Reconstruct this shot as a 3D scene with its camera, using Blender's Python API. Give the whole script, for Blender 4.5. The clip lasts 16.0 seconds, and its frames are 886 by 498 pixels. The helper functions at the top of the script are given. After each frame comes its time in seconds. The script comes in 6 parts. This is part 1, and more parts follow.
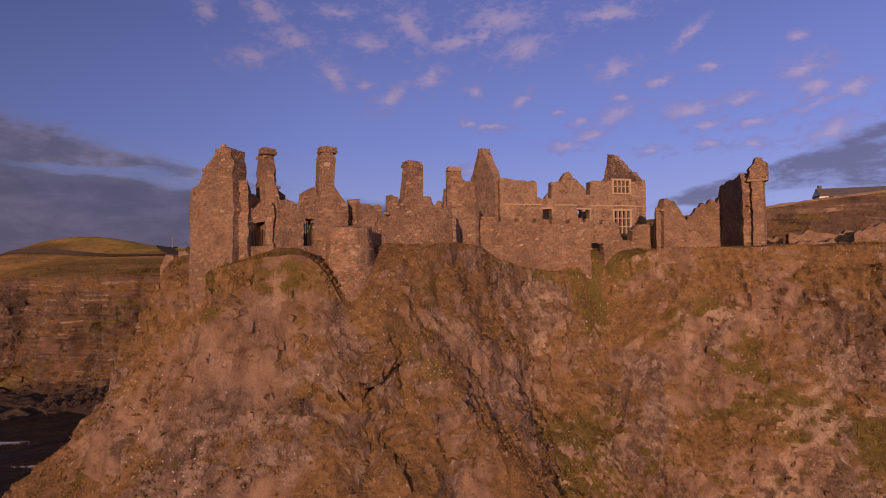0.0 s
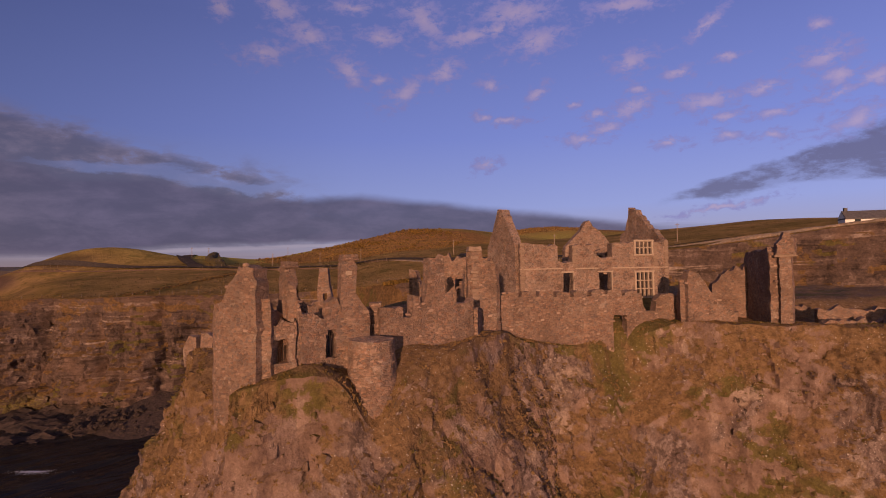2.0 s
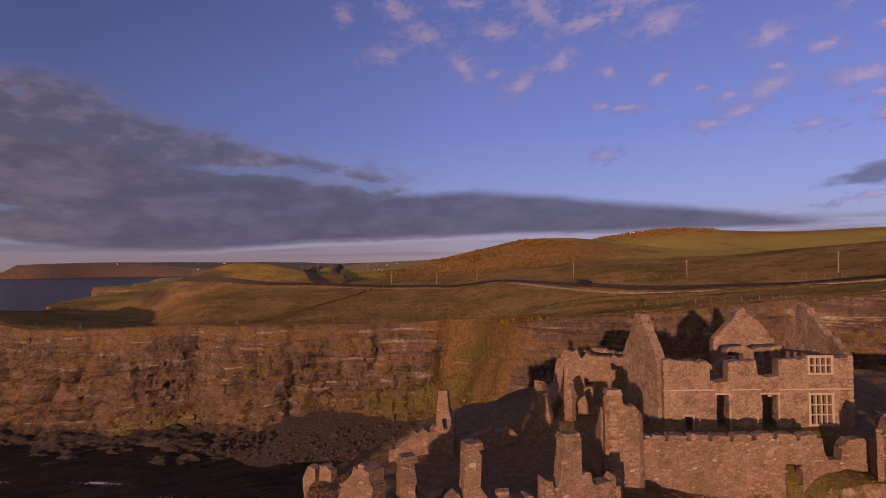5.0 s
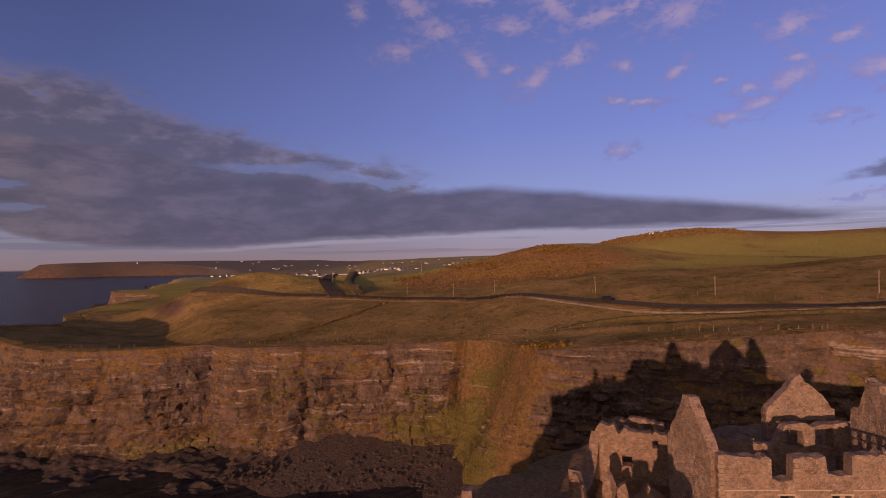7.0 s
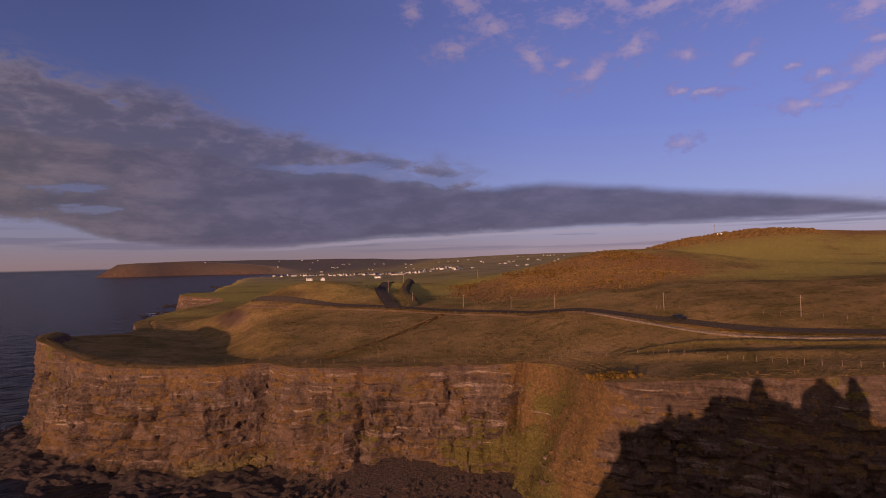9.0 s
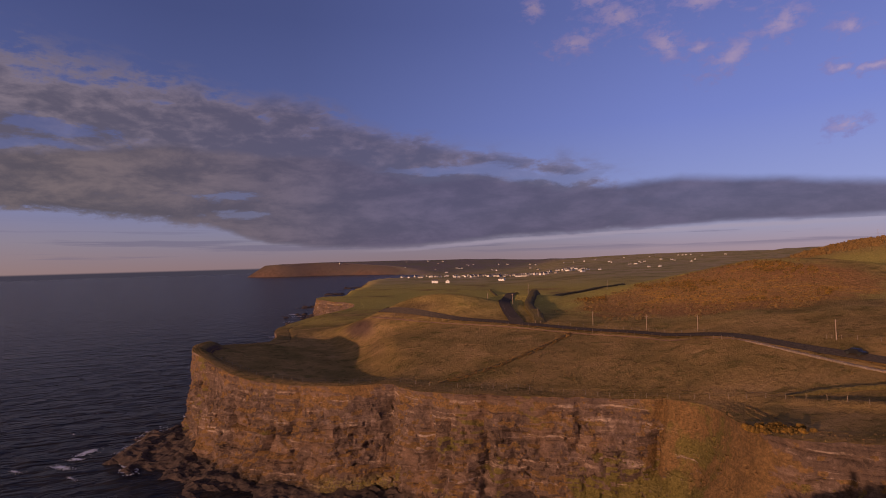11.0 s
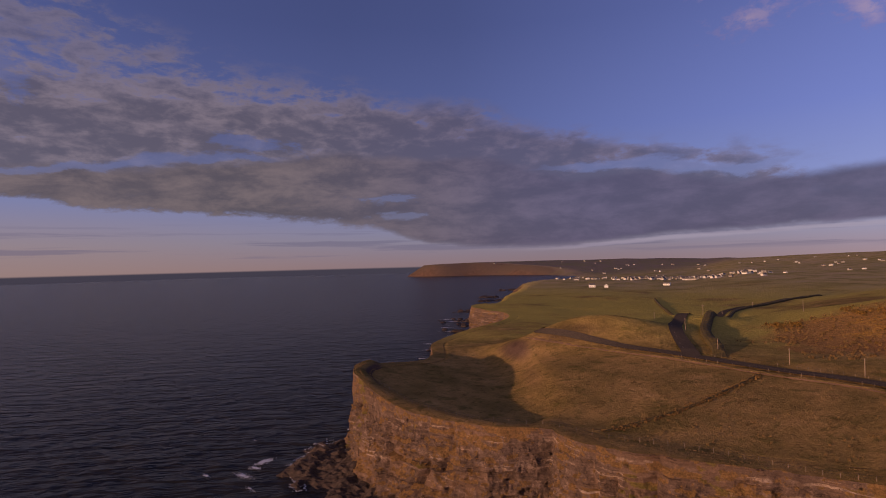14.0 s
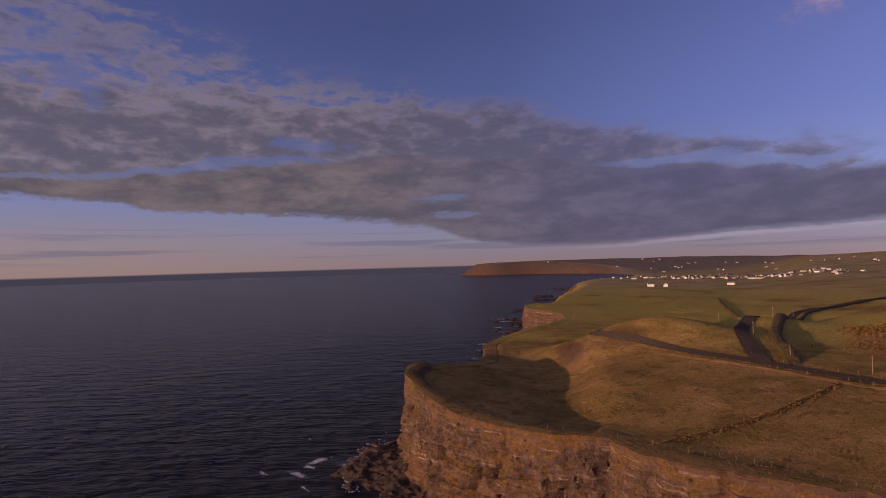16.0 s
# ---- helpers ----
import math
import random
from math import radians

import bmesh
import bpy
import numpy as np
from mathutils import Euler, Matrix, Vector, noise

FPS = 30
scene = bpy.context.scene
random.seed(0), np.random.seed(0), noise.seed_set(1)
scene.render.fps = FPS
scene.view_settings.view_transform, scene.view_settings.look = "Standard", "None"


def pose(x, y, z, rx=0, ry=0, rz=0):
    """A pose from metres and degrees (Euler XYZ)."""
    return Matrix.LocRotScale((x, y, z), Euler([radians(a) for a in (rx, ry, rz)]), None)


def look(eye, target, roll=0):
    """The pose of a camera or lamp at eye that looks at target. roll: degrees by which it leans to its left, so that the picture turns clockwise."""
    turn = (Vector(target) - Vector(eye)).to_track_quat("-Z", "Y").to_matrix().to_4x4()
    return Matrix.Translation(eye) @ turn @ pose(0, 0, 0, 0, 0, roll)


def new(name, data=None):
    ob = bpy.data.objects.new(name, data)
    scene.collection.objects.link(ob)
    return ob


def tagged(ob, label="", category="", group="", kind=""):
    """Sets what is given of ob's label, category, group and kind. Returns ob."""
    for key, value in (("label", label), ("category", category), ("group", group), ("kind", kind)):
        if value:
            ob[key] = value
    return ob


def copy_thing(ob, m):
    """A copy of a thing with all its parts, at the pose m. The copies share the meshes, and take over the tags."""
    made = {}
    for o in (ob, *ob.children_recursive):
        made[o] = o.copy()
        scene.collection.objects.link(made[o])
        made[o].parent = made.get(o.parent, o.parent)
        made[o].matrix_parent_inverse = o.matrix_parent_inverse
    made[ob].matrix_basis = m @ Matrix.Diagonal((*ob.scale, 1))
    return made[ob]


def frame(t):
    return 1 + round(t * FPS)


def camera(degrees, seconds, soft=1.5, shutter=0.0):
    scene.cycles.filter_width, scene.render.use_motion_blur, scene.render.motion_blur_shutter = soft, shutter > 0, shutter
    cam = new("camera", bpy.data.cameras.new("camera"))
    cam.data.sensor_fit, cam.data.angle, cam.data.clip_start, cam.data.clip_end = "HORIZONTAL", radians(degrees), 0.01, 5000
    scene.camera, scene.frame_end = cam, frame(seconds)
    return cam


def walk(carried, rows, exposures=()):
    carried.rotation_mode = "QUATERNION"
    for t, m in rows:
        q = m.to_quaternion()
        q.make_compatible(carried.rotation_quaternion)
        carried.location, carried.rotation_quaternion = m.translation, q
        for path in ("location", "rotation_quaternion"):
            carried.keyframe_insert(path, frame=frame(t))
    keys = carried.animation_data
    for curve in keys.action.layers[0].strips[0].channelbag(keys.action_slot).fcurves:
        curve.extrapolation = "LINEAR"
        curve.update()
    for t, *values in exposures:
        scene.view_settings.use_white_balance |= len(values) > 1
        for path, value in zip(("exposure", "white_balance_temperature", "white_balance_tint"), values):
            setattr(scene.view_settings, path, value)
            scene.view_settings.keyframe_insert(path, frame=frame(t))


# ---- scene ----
cam = camera(76.33, 16.0, 1.0)
# seconds, then metres and degrees as pose() takes them
ROWS = [
    (0, 0.000, 0.000, 28.000, 92.518, 0.624, 0.027),
    (0.5, -0.046, 0.025, 29.507, 92.391, 0.652, 0.621),
    (1, -0.136, 0.016, 31.071, 92.258, 0.772, 0.981),
    (1.5, -0.222, 0.056, 32.619, 92.153, 0.883, 1.298),
    (2, -0.288, 0.028, 34.241, 91.984, 0.870, 1.612),
    (2.5, -0.365, 0.104, 35.838, 91.842, 0.906, 1.871),
    (3, -0.496, 0.521, 37.487, 91.785, 0.901, 5.408),
    (3.5, -0.629, 1.307, 39.036, 91.802, 0.763, 9.199),
    (4, -0.804, 1.989, 40.615, 91.763, 0.736, 11.128),
    (4.5, -1.008, 2.745, 42.235, 91.657, 0.720, 12.321),
    (7, -2.761, 8.159, 49.591, 91.220, 1.023, 14.789),
    (7.5, -3.092, 9.370, 50.895, 91.137, 1.138, 14.991),
    (8, -3.545, 10.641, 52.168, 91.089, 1.232, 16.169),
    (10.5, -6.373, 17.123, 59.336, 91.233, 1.432, 29.505),
    (11, -7.097, 18.506, 60.774, 91.324, 1.492, 32.939),
    (11.5, -7.981, 20.009, 62.225, 91.423, 1.527, 36.279),
    (12, -9.072, 21.428, 63.698, 91.495, 1.565, 39.505),
    (12.5, -10.125, 22.653, 65.160, 91.523, 1.415, 42.346),
    (13, -11.075, 23.736, 66.666, 91.537, 1.429, 44.554),
    (13.5, -12.084, 24.695, 68.260, 91.522, 1.320, 46.434),
    (14, -13.184, 25.571, 69.875, 91.568, 1.434, 48.518),
    (14.5, -13.981, 26.369, 71.045, 91.580, 1.485, 49.818),
    (15, -14.565, 26.973, 71.547, 91.545, 1.434, 51.138),
    (15.5, -14.850, 27.522, 71.316, 91.585, 1.500, 52.954),
    (16, -15.041, 28.008, 70.708, 91.577, 1.625, 53.911),
]
walk(cam, [(t, pose(*p)) for t, *p in ROWS])

# ---- world, sun ----
SUN_AZ, SUN_EL = 186.3, 4.8
sun_way = Vector((math.sin(radians(SUN_AZ)) * math.cos(radians(SUN_EL)), math.cos(radians(SUN_AZ)) * math.cos(radians(SUN_EL)), math.sin(radians(SUN_EL))))
sun = new("sun", bpy.data.lights.new("sun", "SUN"))
sun.data.energy, sun.data.angle, sun.data.color = 4.6, radians(0.6), (1.0, 0.565, 0.355)
sun.matrix_world = look((0, 0, 0), -sun_way)


class Nodes:
    """Short hand for node trees."""

    def __init__(self, tree):
        self.t = tree
        tree.nodes.clear()

    def n(self, kind, ins=None, feature=""):
        nd = self.t.nodes.new("ShaderNode" + kind)
        if feature:
            nd.feature = feature
        for k, v in (ins or {}).items():
            self.put(nd.inputs[k], v)
        return nd

    def put(self, sock, v):
        if isinstance(v, bpy.types.NodeSocket):
            self.t.links.new(v, sock)
        else:
            if sock.type == "RGBA" and len(v) == 3:
                v = (*v, 1)
            sock.default_value = v

    def math(self, op, a, b=0.0, c=0.0, clamp=False):
        nd = self.n("Math")
        nd.operation, nd.use_clamp = op, clamp
        for s, v in zip(nd.inputs, (a, b, c)):
            self.put(s, v)
        return nd.outputs[0]

    def vmath(self, op, a, b=(0, 0, 0)):
        nd = self.n("VectorMath")
        nd.operation = op
        self.put(nd.inputs[0], a)
        self.put(nd.inputs[1], b)
        return nd.outputs[0]

    def mix(self, f, a, b, blend="MIX"):
        nd = self.n("MixRGB")
        nd.blend_type = blend
        for s, v in zip(nd.inputs, (f, a, b)):
            self.put(s, v)
        return nd.outputs[0]

    def ramp(self, f, stops, mode="LINEAR"):
        nd = self.n("ValToRGB", {"Fac": f})
        nd.color_ramp.interpolation = mode
        el = nd.color_ramp.elements
        while len(el) < len(stops):
            el.new(0.5)
        for e, (p, c) in zip(el, stops):
            e.position = p
            e.color = (c, c, c, 1) if isinstance(c, (int, float)) else (*c, 1)
        return nd.outputs[0]

    def noise(self, vec, scale, detail=4.0, rough=0.55, dist=0.0):
        nd = self.n("TexNoise", {"Vector": vec, "Scale": scale, "Detail": detail, "Roughness": rough, "Distortion": dist})
        return nd.outputs["Fac"]

    def step(self, x, lo, hi):
        nd = self.n("MapRange", {"Value": x, "From Min": lo, "From Max": hi})
        nd.interpolation_type = "SMOOTHSTEP"
        return nd.outputs[0]

    def scaled(self, vec, s):
        nd = self.n("Mapping", {"Vector": vec, "Scale": s})
        return nd.outputs[0]


def srgb(r, g, b):
    return tuple((c / 255 / 12.92) if c <= 10 else ((c / 255 + 0.055) / 1.055) ** 2.4 for c in (r, g, b))


world = bpy.data.worlds.new("sky")
scene.world = world
world.use_nodes = True
w = Nodes(world.node_tree)
way = w.n("TexCoord").outputs["Generated"]
xyz = w.n("SeparateXYZ", {"Vector": way})
wx, wy, wz = xyz.outputs
DEG = 180 / math.pi
az = w.math("MULTIPLY", w.math("ARCTAN2", w.math("MULTIPLY", wx, -1.0), wy), DEG)
el = w.math("MULTIPLY", w.math("ARCSINE", wz), DEG)
sky = w.n("TexSky")
sky.sky_type, sky.sun_disc, sky.sun_elevation, sky.sun_rotation = "NISHITA", False, radians(SUN_EL), radians(SUN_AZ)
sky.altitude, sky.air_density, sky.dust_density, sky.ozone_density = 50, 1.0, 0.6, 3.0
azn = w.math("DIVIDE", w.math("ADD", az, 40.0), 140.0, clamp=True)
# clear air: the Nishita sky, cooled by the evening haze opposite the sun
clear = w.ramp(w.math("DIVIDE", w.math("ADD", el, 2.0), 50.0, clamp=True), [
    (0.0, srgb(132, 112, 122)), (0.04, srgb(150, 126, 134)), (0.09, srgb(142, 136, 162)), (0.16, srgb(130, 138, 190)), (0.30, srgb(107, 118, 184)), (0.50, srgb(88, 98, 160)), (1.0, srgb(64, 72, 122))])
warm_left = w.math("MULTIPLY", w.step(az, 45.0, 95.0), w.step(el, 9.0, 0.0))
clear = w.mix(w.math("MULTIPLY", warm_left, 0.5), clear, srgb(176, 146, 136))
# cloud bank: a solid lower deck, a broken upper deck towards the north, and a ragged clear seam between them
def over_bearing(table):
    """A height in degrees as a smooth function of the bearing."""
    return w.math("MULTIPLY", w.ramp(azn, [((a + 40) / 140, v / 30) for a, v in table]), 30.0)


flat = w.n("CombineXYZ", {"X": w.math("MULTIPLY", az, 0.05), "Y": w.math("MULTIPLY", el, 0.13), "Z": 0.0}).outputs[0]
streak = w.noise(flat, 1.6, 9.0, 0.62, 0.25)
fine = w.noise(flat, 3.6, 9.0, 0.66, 0.2)
heap = w.noise(w.scaled(flat, (1.2, 1.1, 1.0)), 4.6, 9.0, 0.62, 0.2)
upper = over_bearing([(-40, 1.5), (-22, 3.3), (-11, 5.3), (4, 7.2), (12, 8.8), (18, 9.8), (25, 11.4), (37, 13.6), (48, 16.8), (60, 18.2), (75, 21.5), (92, 27)])
body = over_bearing([(-40, 1.5), (-22, 3.2), (-11, 5.2), (4, 7.0), (10, 7.7), (21, 7.1), (29, 8.5), (35, 8.6), (45, 10.8), (58, 11.6), (68, 10.4), (76, 9.4), (92, 9.0)])
lower = over_bearing([(-40, 2.9), (4, 2.9), (16, 2.7), (27, 2.3), (36, 1.7), (43, 1.6), (50, 2.2), (55, 3.9), (64, 4.6), (75, 5.5), (84, 6.0), (92, 6.4)])
seam = over_bearing([(-40, 5.0), (12, 8.4), (21, 8.0), (28, 9.2), (35, 9.2), (42, 9.5), (50, 10.4), (60, 10.7), (70, 10.6), (76, 10.0), (84, 8.8), (92, 8.0)])
wob = w.math("MULTIPLY", w.math("SUBTRACT", streak, 0.5), 7.0)
north_ = w.step(az, 12.0, 40.0)
base_cut = w.step(w.math("ADD", w.math("SUBTRACT", el, lower), w.math("MULTIPLY", w.math("SUBTRACT", fine, 0.5), w.math("ADD", 0.9, w.math("MULTIPLY", w.step(az, 40.0, 75.0), 2.8)))), -0.2, 0.5)
body_edge = w.math("ADD", w.math("SUBTRACT", body, el), w.math("MULTIPLY", wob, w.math("ADD", 0.18, w.math("MULTIPLY", north_, 0.22))))
solid = w.math("MULTIPLY", w.step(body_edge, -0.3, 0.8), base_cut)
# the clear seam, and two slits low in the north
off_seam = w.math("ABSOLUTE", w.math("ADD", w.math("SUBTRACT", el, seam), w.math("MULTIPLY", w.math("SUBTRACT", fine, 0.5), 2.6)))
seam_wide = over_bearing([(-40, 0.5), (14, 0.5), (24, 0.75), (34, 0.55), (40, 0.12), (58, 0.06), (66, 0.35), (74, 0.6), (82, 0.5), (92, 0.2)])
holes_ = w.math("MULTIPLY", w.step(w.math("DIVIDE", off_seam, seam_wide), 1.25, 0.45), w.math("SUBTRACT", 1.0, w.math("MULTIPLY", w.step(az, 33.0, 41.0), w.step(az, 68.0, 62.0))))
for ga, ge, gw, gh, gt in ((55.0, 6.8, 6.0, 0.42, 1.0), (52.6, 4.9, 3.2, 0.35, 3.0), (66.0, 11.8, 3.5, 0.8, -8.0), (87.0, 16.5, 4.5, 1.3, 0.0), (81.0, 20.0, 2.6, 1.2, 10.0), (60.0, 3.6, 6.0, 0.25, 0.0)):
    gx_ = w.math("DIVIDE", w.math("SUBTRACT", az, ga), gw)
    gy_ = w.math("DIVIDE", w.math("SUBTRACT", w.math("SUBTRACT", el, ge), w.math("MULTIPLY", w.math("SUBTRACT", az, ga), -math.tan(radians(gt)))), gh)
    round_ = w.math("SQRT", w.math("ADD", w.math("MULTIPLY", gx_, gx_), w.math("MULTIPLY", gy_, gy_)))
    holes_ = w.math("MAXIMUM", holes_, w.step(w.math("ADD", round_, w.math("MULTIPLY", w.math("SUBTRACT", fine, 0.5), 8.0)), 1.1, 0.1))
holes_ = w.math("MULTIPLY", holes_, w.step(az, 8.0, 16.0))
solid = w.math("MULTIPLY", solid, w.math("SUBTRACT", 1.0, w.math("MULTIPLY", holes_, 0.65)))
reach = w.math("ADD", w.math("SUBTRACT", upper, el), w.math("MULTIPLY", wob, 0.8))
deck = w.math("ADD", w.math("MULTIPLY", w.step(az, 36.0, 60.0), w.step(el, 18.0, 13.0)), w.math("MULTIPLY", w.math("MULTIPLY", w.step(az, 12.0, 22.0), w.step(az, 62.0, 40.0)), w.step(reach, 0.0, 2.5)))
thick_ = w.math("ADD", heap, w.math("ADD", w.math("MULTIPLY", w.step(reach, 0.0, 5.0), 0.09), w.math("MULTIPLY", deck, 0.17)))
heaps = w.math("MULTIPLY", w.math("MULTIPLY", w.step(reach, -0.8, 2.4), w.step(w.math("ADD", thick_, w.math("MULTIPLY", w.math("SUBTRACT", fine, 0.5), 0.35)), 0.44, 0.64)), w.math("MULTIPLY", base_cut, w.step(az, 6.0, 18.0)))
# a wedge of cloud in the east, thin towards the north
east = w.math("SUBTRACT", -20.0, az)
wedge = w.math("SUBTRACT", w.math("ADD", w.math("ADD", 0.3, w.math("MULTIPLY", east, 0.062)), w.math("MULTIPLY", w.math("MAXIMUM", w.math("SUBTRACT", east, 10.0), 0.0), 0.13)), w.math("ABSOLUTE", w.math("SUBTRACT", el, w.math("ADD", 6.1, w.math("MULTIPLY", east, 0.18)))))
right_bank = w.math("MULTIPLY", w.step(w.math("ADD", wedge, w.math("MULTIPLY", wob, 0.75)), -0.2, 0.6), w.step(w.math("ADD", east, wob), -1.5, 3.0))
bank_col = w.mix(w.step(fine, 0.36, 0.72), srgb(85, 77, 107), srgb(104, 93, 124))
bank_left = w.mix(w.step(fine, 0.34, 0.70), srgb(89, 79, 90), srgb(126, 109, 112))
bank_col = w.mix(w.step(az, 30.0, 70.0), bank_col, bank_left)
heap_col = w.mix(w.step(thick_, 0.54, 0.80), srgb(116, 101, 120), srgb(88, 79, 101))
heap_north = w.mix(w.step(thick_, 0.54, 0.84), srgb(138, 121, 127), srgb(95, 84, 93))
heap_col = w.mix(w.step(az, 38.0, 72.0), heap_col, heap_north)
# thin pale streaks under the bank
low = w.n("CombineXYZ", {"X": w.math("MULTIPLY", az, 0.03), "Y": w.math("MULTIPLY", el, 0.9), "Z": 3.0}).outputs[0]
thin = w.math("MULTIPLY", w.step(w.noise(low, 1.6, 5.0, 0.6, 0.2), 0.5, 0.62), w.math("MULTIPLY", w.step(el, 5.0, 2.5), w.step(el, 0.6, 1.3)))
pale_gap = w.math("ABSOLUTE", w.math("SUBTRACT", w.math("SUBTRACT", lower, 0.28), w.math("ADD", el, w.math("MULTIPLY", w.math("SUBTRACT", fine, 0.5), 0.5))))
pale_gap = w.math("MULTIPLY", w.step(pale_gap, 0.32, 0.05), w.math("MULTIPLY", w.step(az, 44.0, 30.0), w.step(az, -14.0, 4.0)))
# fair-weather puffs: bearing, height, half width, half height and tilt, in degrees
PUFFS_HIGH = [(18.9, 20.6, 3.6, 1.4, -10), (23.1, 23.8, 1.5, 1, -10), (17.6, 24.6, 4.1, 1.6, 30), (14.9, 22.4, 3.8, 1.6, 10), (10.7, 19.4, 1.7, 2.5, -60), (7.5, 22.5, 3.5, 1.1, 0), (10.4, 25.1, 3.4, 0.8, 0), (7.9, 18.5, 1.6, 0.7, 0),
              (5.2, 17.5, 3.7, 1.4, -28), (1.2, 19.5, 2.6, 1.5, -20), (3.2, 24.1, 3.9, 2.2, 30), (-3.5, 18, 1.6, 0.8, 0), (-1.5, 22.6, 5.2, 1, -12), (-4.2, 23.1, 2.2, 1.1, -10), (-8.3, 21.8, 4.6, 1.6, -15), (-6.1, 24.4, 5.5, 2, 0)]
PUFFS_MID = [(-5, 14.6, 3, 0.6, 0), (-2.8, 15.1, 1.4, 0.7, 0), (-8.2, 17, 1.7, 0.8, -30), (-11.6, 15.8, 1.2, 0.6, 0), (-14, 14.7, 1.6, 0.8, 0), (-17.3, 15.1, 3.5, 1.3, -22), (-14.8, 13.3, 2.8, 0.8, -10), (-12.6, 12.4, 3.2, 0.8, 0),
             (-17.3, 19.2, 2.8, 1.4, -12), (-21.4, 17.6, 1.6, 0.9, 0), (-17.8, 16.6, 1.7, 0.6, 0), (-23.9, 14.9, 4.2, 1.1, 0), (-16.9, 24.1, 4.6, 1.2, 0), (-3, 10.4, 1.7, 0.9, -20)]
PUFFS_EAST = [(-28.3, 15.3, 2.6, 0.8, 0), (-25.5, 13.2, 2.4, 0.8, 0), (-25.3, 11.5, 1.4, 0.6, 0), (-29.3, 13, 2.5, 0.6, 0), (-29.1, 11.1, 2.2, 0.8, 0), (-33, 16.9, 2.9, 1.3, -12), (-33.9, 15.2, 2.3, 1.3, 0), (-33.9, 13.8, 2.6, 0.7, -10),
              (-35, 11.6, 3.3, 1.3, -20), (-36.6, 14.7, 2.1, 1, -20), (-32.7, 19.6, 1.2, 0.7, 0), (-25.7, 18.3, 1.7, 0.6, 0), (-20.7, 11.5, 2.2, 0.7, 0), (-23.9, 21.2, 2.8, 0.7, -30), (-25, 5.2, 6, 0.45, -8)]
place_ = w.n("CombineXYZ", {"X": w.math("MULTIPLY", az, -1.0), "Y": el, "Z": 0.0}).outputs[0]
ripple = w.n("TexNoise", {"Vector": place_, "Scale": 0.55, "Detail": 5.0, "Roughness": 0.6}).outputs["Color"]
ripple = w.n("VectorMath", {0: ripple, 1: (0.5, 0.5, 0.5)})
ripple.operation = "SUBTRACT"
blown = w.n("VectorMath", {0: ripple.outputs[0], 1: (2.6, 1.5, 0.0), 2: place_})
blown.operation = "MULTIPLY_ADD"
nearest = None
for pa, pe, pw, ph, pt in PUFFS_HIGH + PUFFS_MID + PUFFS_EAST:
    mp = w.n("Mapping", {"Vector": blown.outputs[0], "Location": (-pa, pe, 0), "Rotation": (0, 0, radians(-pt)), "Scale": (pw * 1.15, ph * 1.15, 1)})
    mp.vector_type = "TEXTURE"
    far_ = w.n("VectorMath", {0: mp.outputs[0]})
    far_.operation = "LENGTH"
    nearest = far_.outputs["Value"] if nearest is None else w.math("MINIMUM", nearest, far_.outputs["Value"])
pn = w.noise(w.scaled(place_, (0.8, 1.5, 1.0)), 0.9, 7.0, 0.68, 0.3)
puff = w.math("MULTIPLY", w.step(w.math("ADD", nearest, w.math("MULTIPLY", w.math("SUBTRACT", pn, 0.5), 3.4)), 1.0, 0.2), w.step(az, 50.0, 26.0))
puff_col = w.mix(w.step(w.math("ADD", nearest, w.math("MULTIPLY", pn, 0.7)), 1.0, 0.2), srgb(116, 110, 162), srgb(160, 136, 160))
# the clear sky is brighter towards the east
gain = w.ramp(azn, [(0.0, 0.745), (0.2, 0.685), (0.36, 0.605), (0.5, 0.46), (0.62, 0.335), (0.7, 0.31), (0.8, 0.325), (1.0, 0.40)])
gain = w.mix(w.math("MULTIPLY", w.step(el, 14.0, 2.0), w.step(az, 10.0, 50.0)), gain, (0.45, 0.445, 0.44))
col = w.mix(w.math("MULTIPLY", puff, 0.72), w.n("HueSaturation", {"Saturation": 0.98, "Color": clear}).outputs[0], puff_col)
col = w.mix(1.0, w.mix(1.0, col, gain, "MULTIPLY"), (2.0, 2.0, 2.0), "MULTIPLY")
col = w.mix(w.math("MULTIPLY", thin, 0.5), col, srgb(104, 97, 126))
col = w.mix(w.math("MULTIPLY", pale_gap, 0.6), col, srgb(168, 154, 174))
heaps = w.math("MULTIPLY", heaps, w.math("SUBTRACT", 1.0, w.math("MULTIPLY", holes_, 0.6)))
heaps = w.math("MULTIPLY", heaps, w.math("SUBTRACT", 1.0, w.math("MULTIPLY", w.step(el, 14.0, 20.0), 0.35)))
col = w.mix(w.math("MULTIPLY", heaps, 0.85), col, heap_col)
col = w.mix(w.math("MULTIPLY", solid, 0.95), col, bank_col)
right_bank = w.math("MULTIPLY", right_bank, w.math("ADD", 0.35, w.math("MULTIPLY", w.step(fine, 0.40, 0.56), 0.65)))
col = w.mix(w.math("MULTIPLY", right_bank, 0.8), col, srgb(98, 90, 124))
# the bright evening sky round the sun
toward = w.n("VectorMath", {0: way, 1: tuple(sun_way)})
toward.operation = "DOT_PRODUCT"
glow = w.math("POWER", w.step(toward.outputs["Value"], 0.15, 1.0), 1.4)
col = w.mix(w.math("MULTIPLY", glow, w.step(el, -1.0, 2.0)), col, (0.72, 0.50, 0.38))
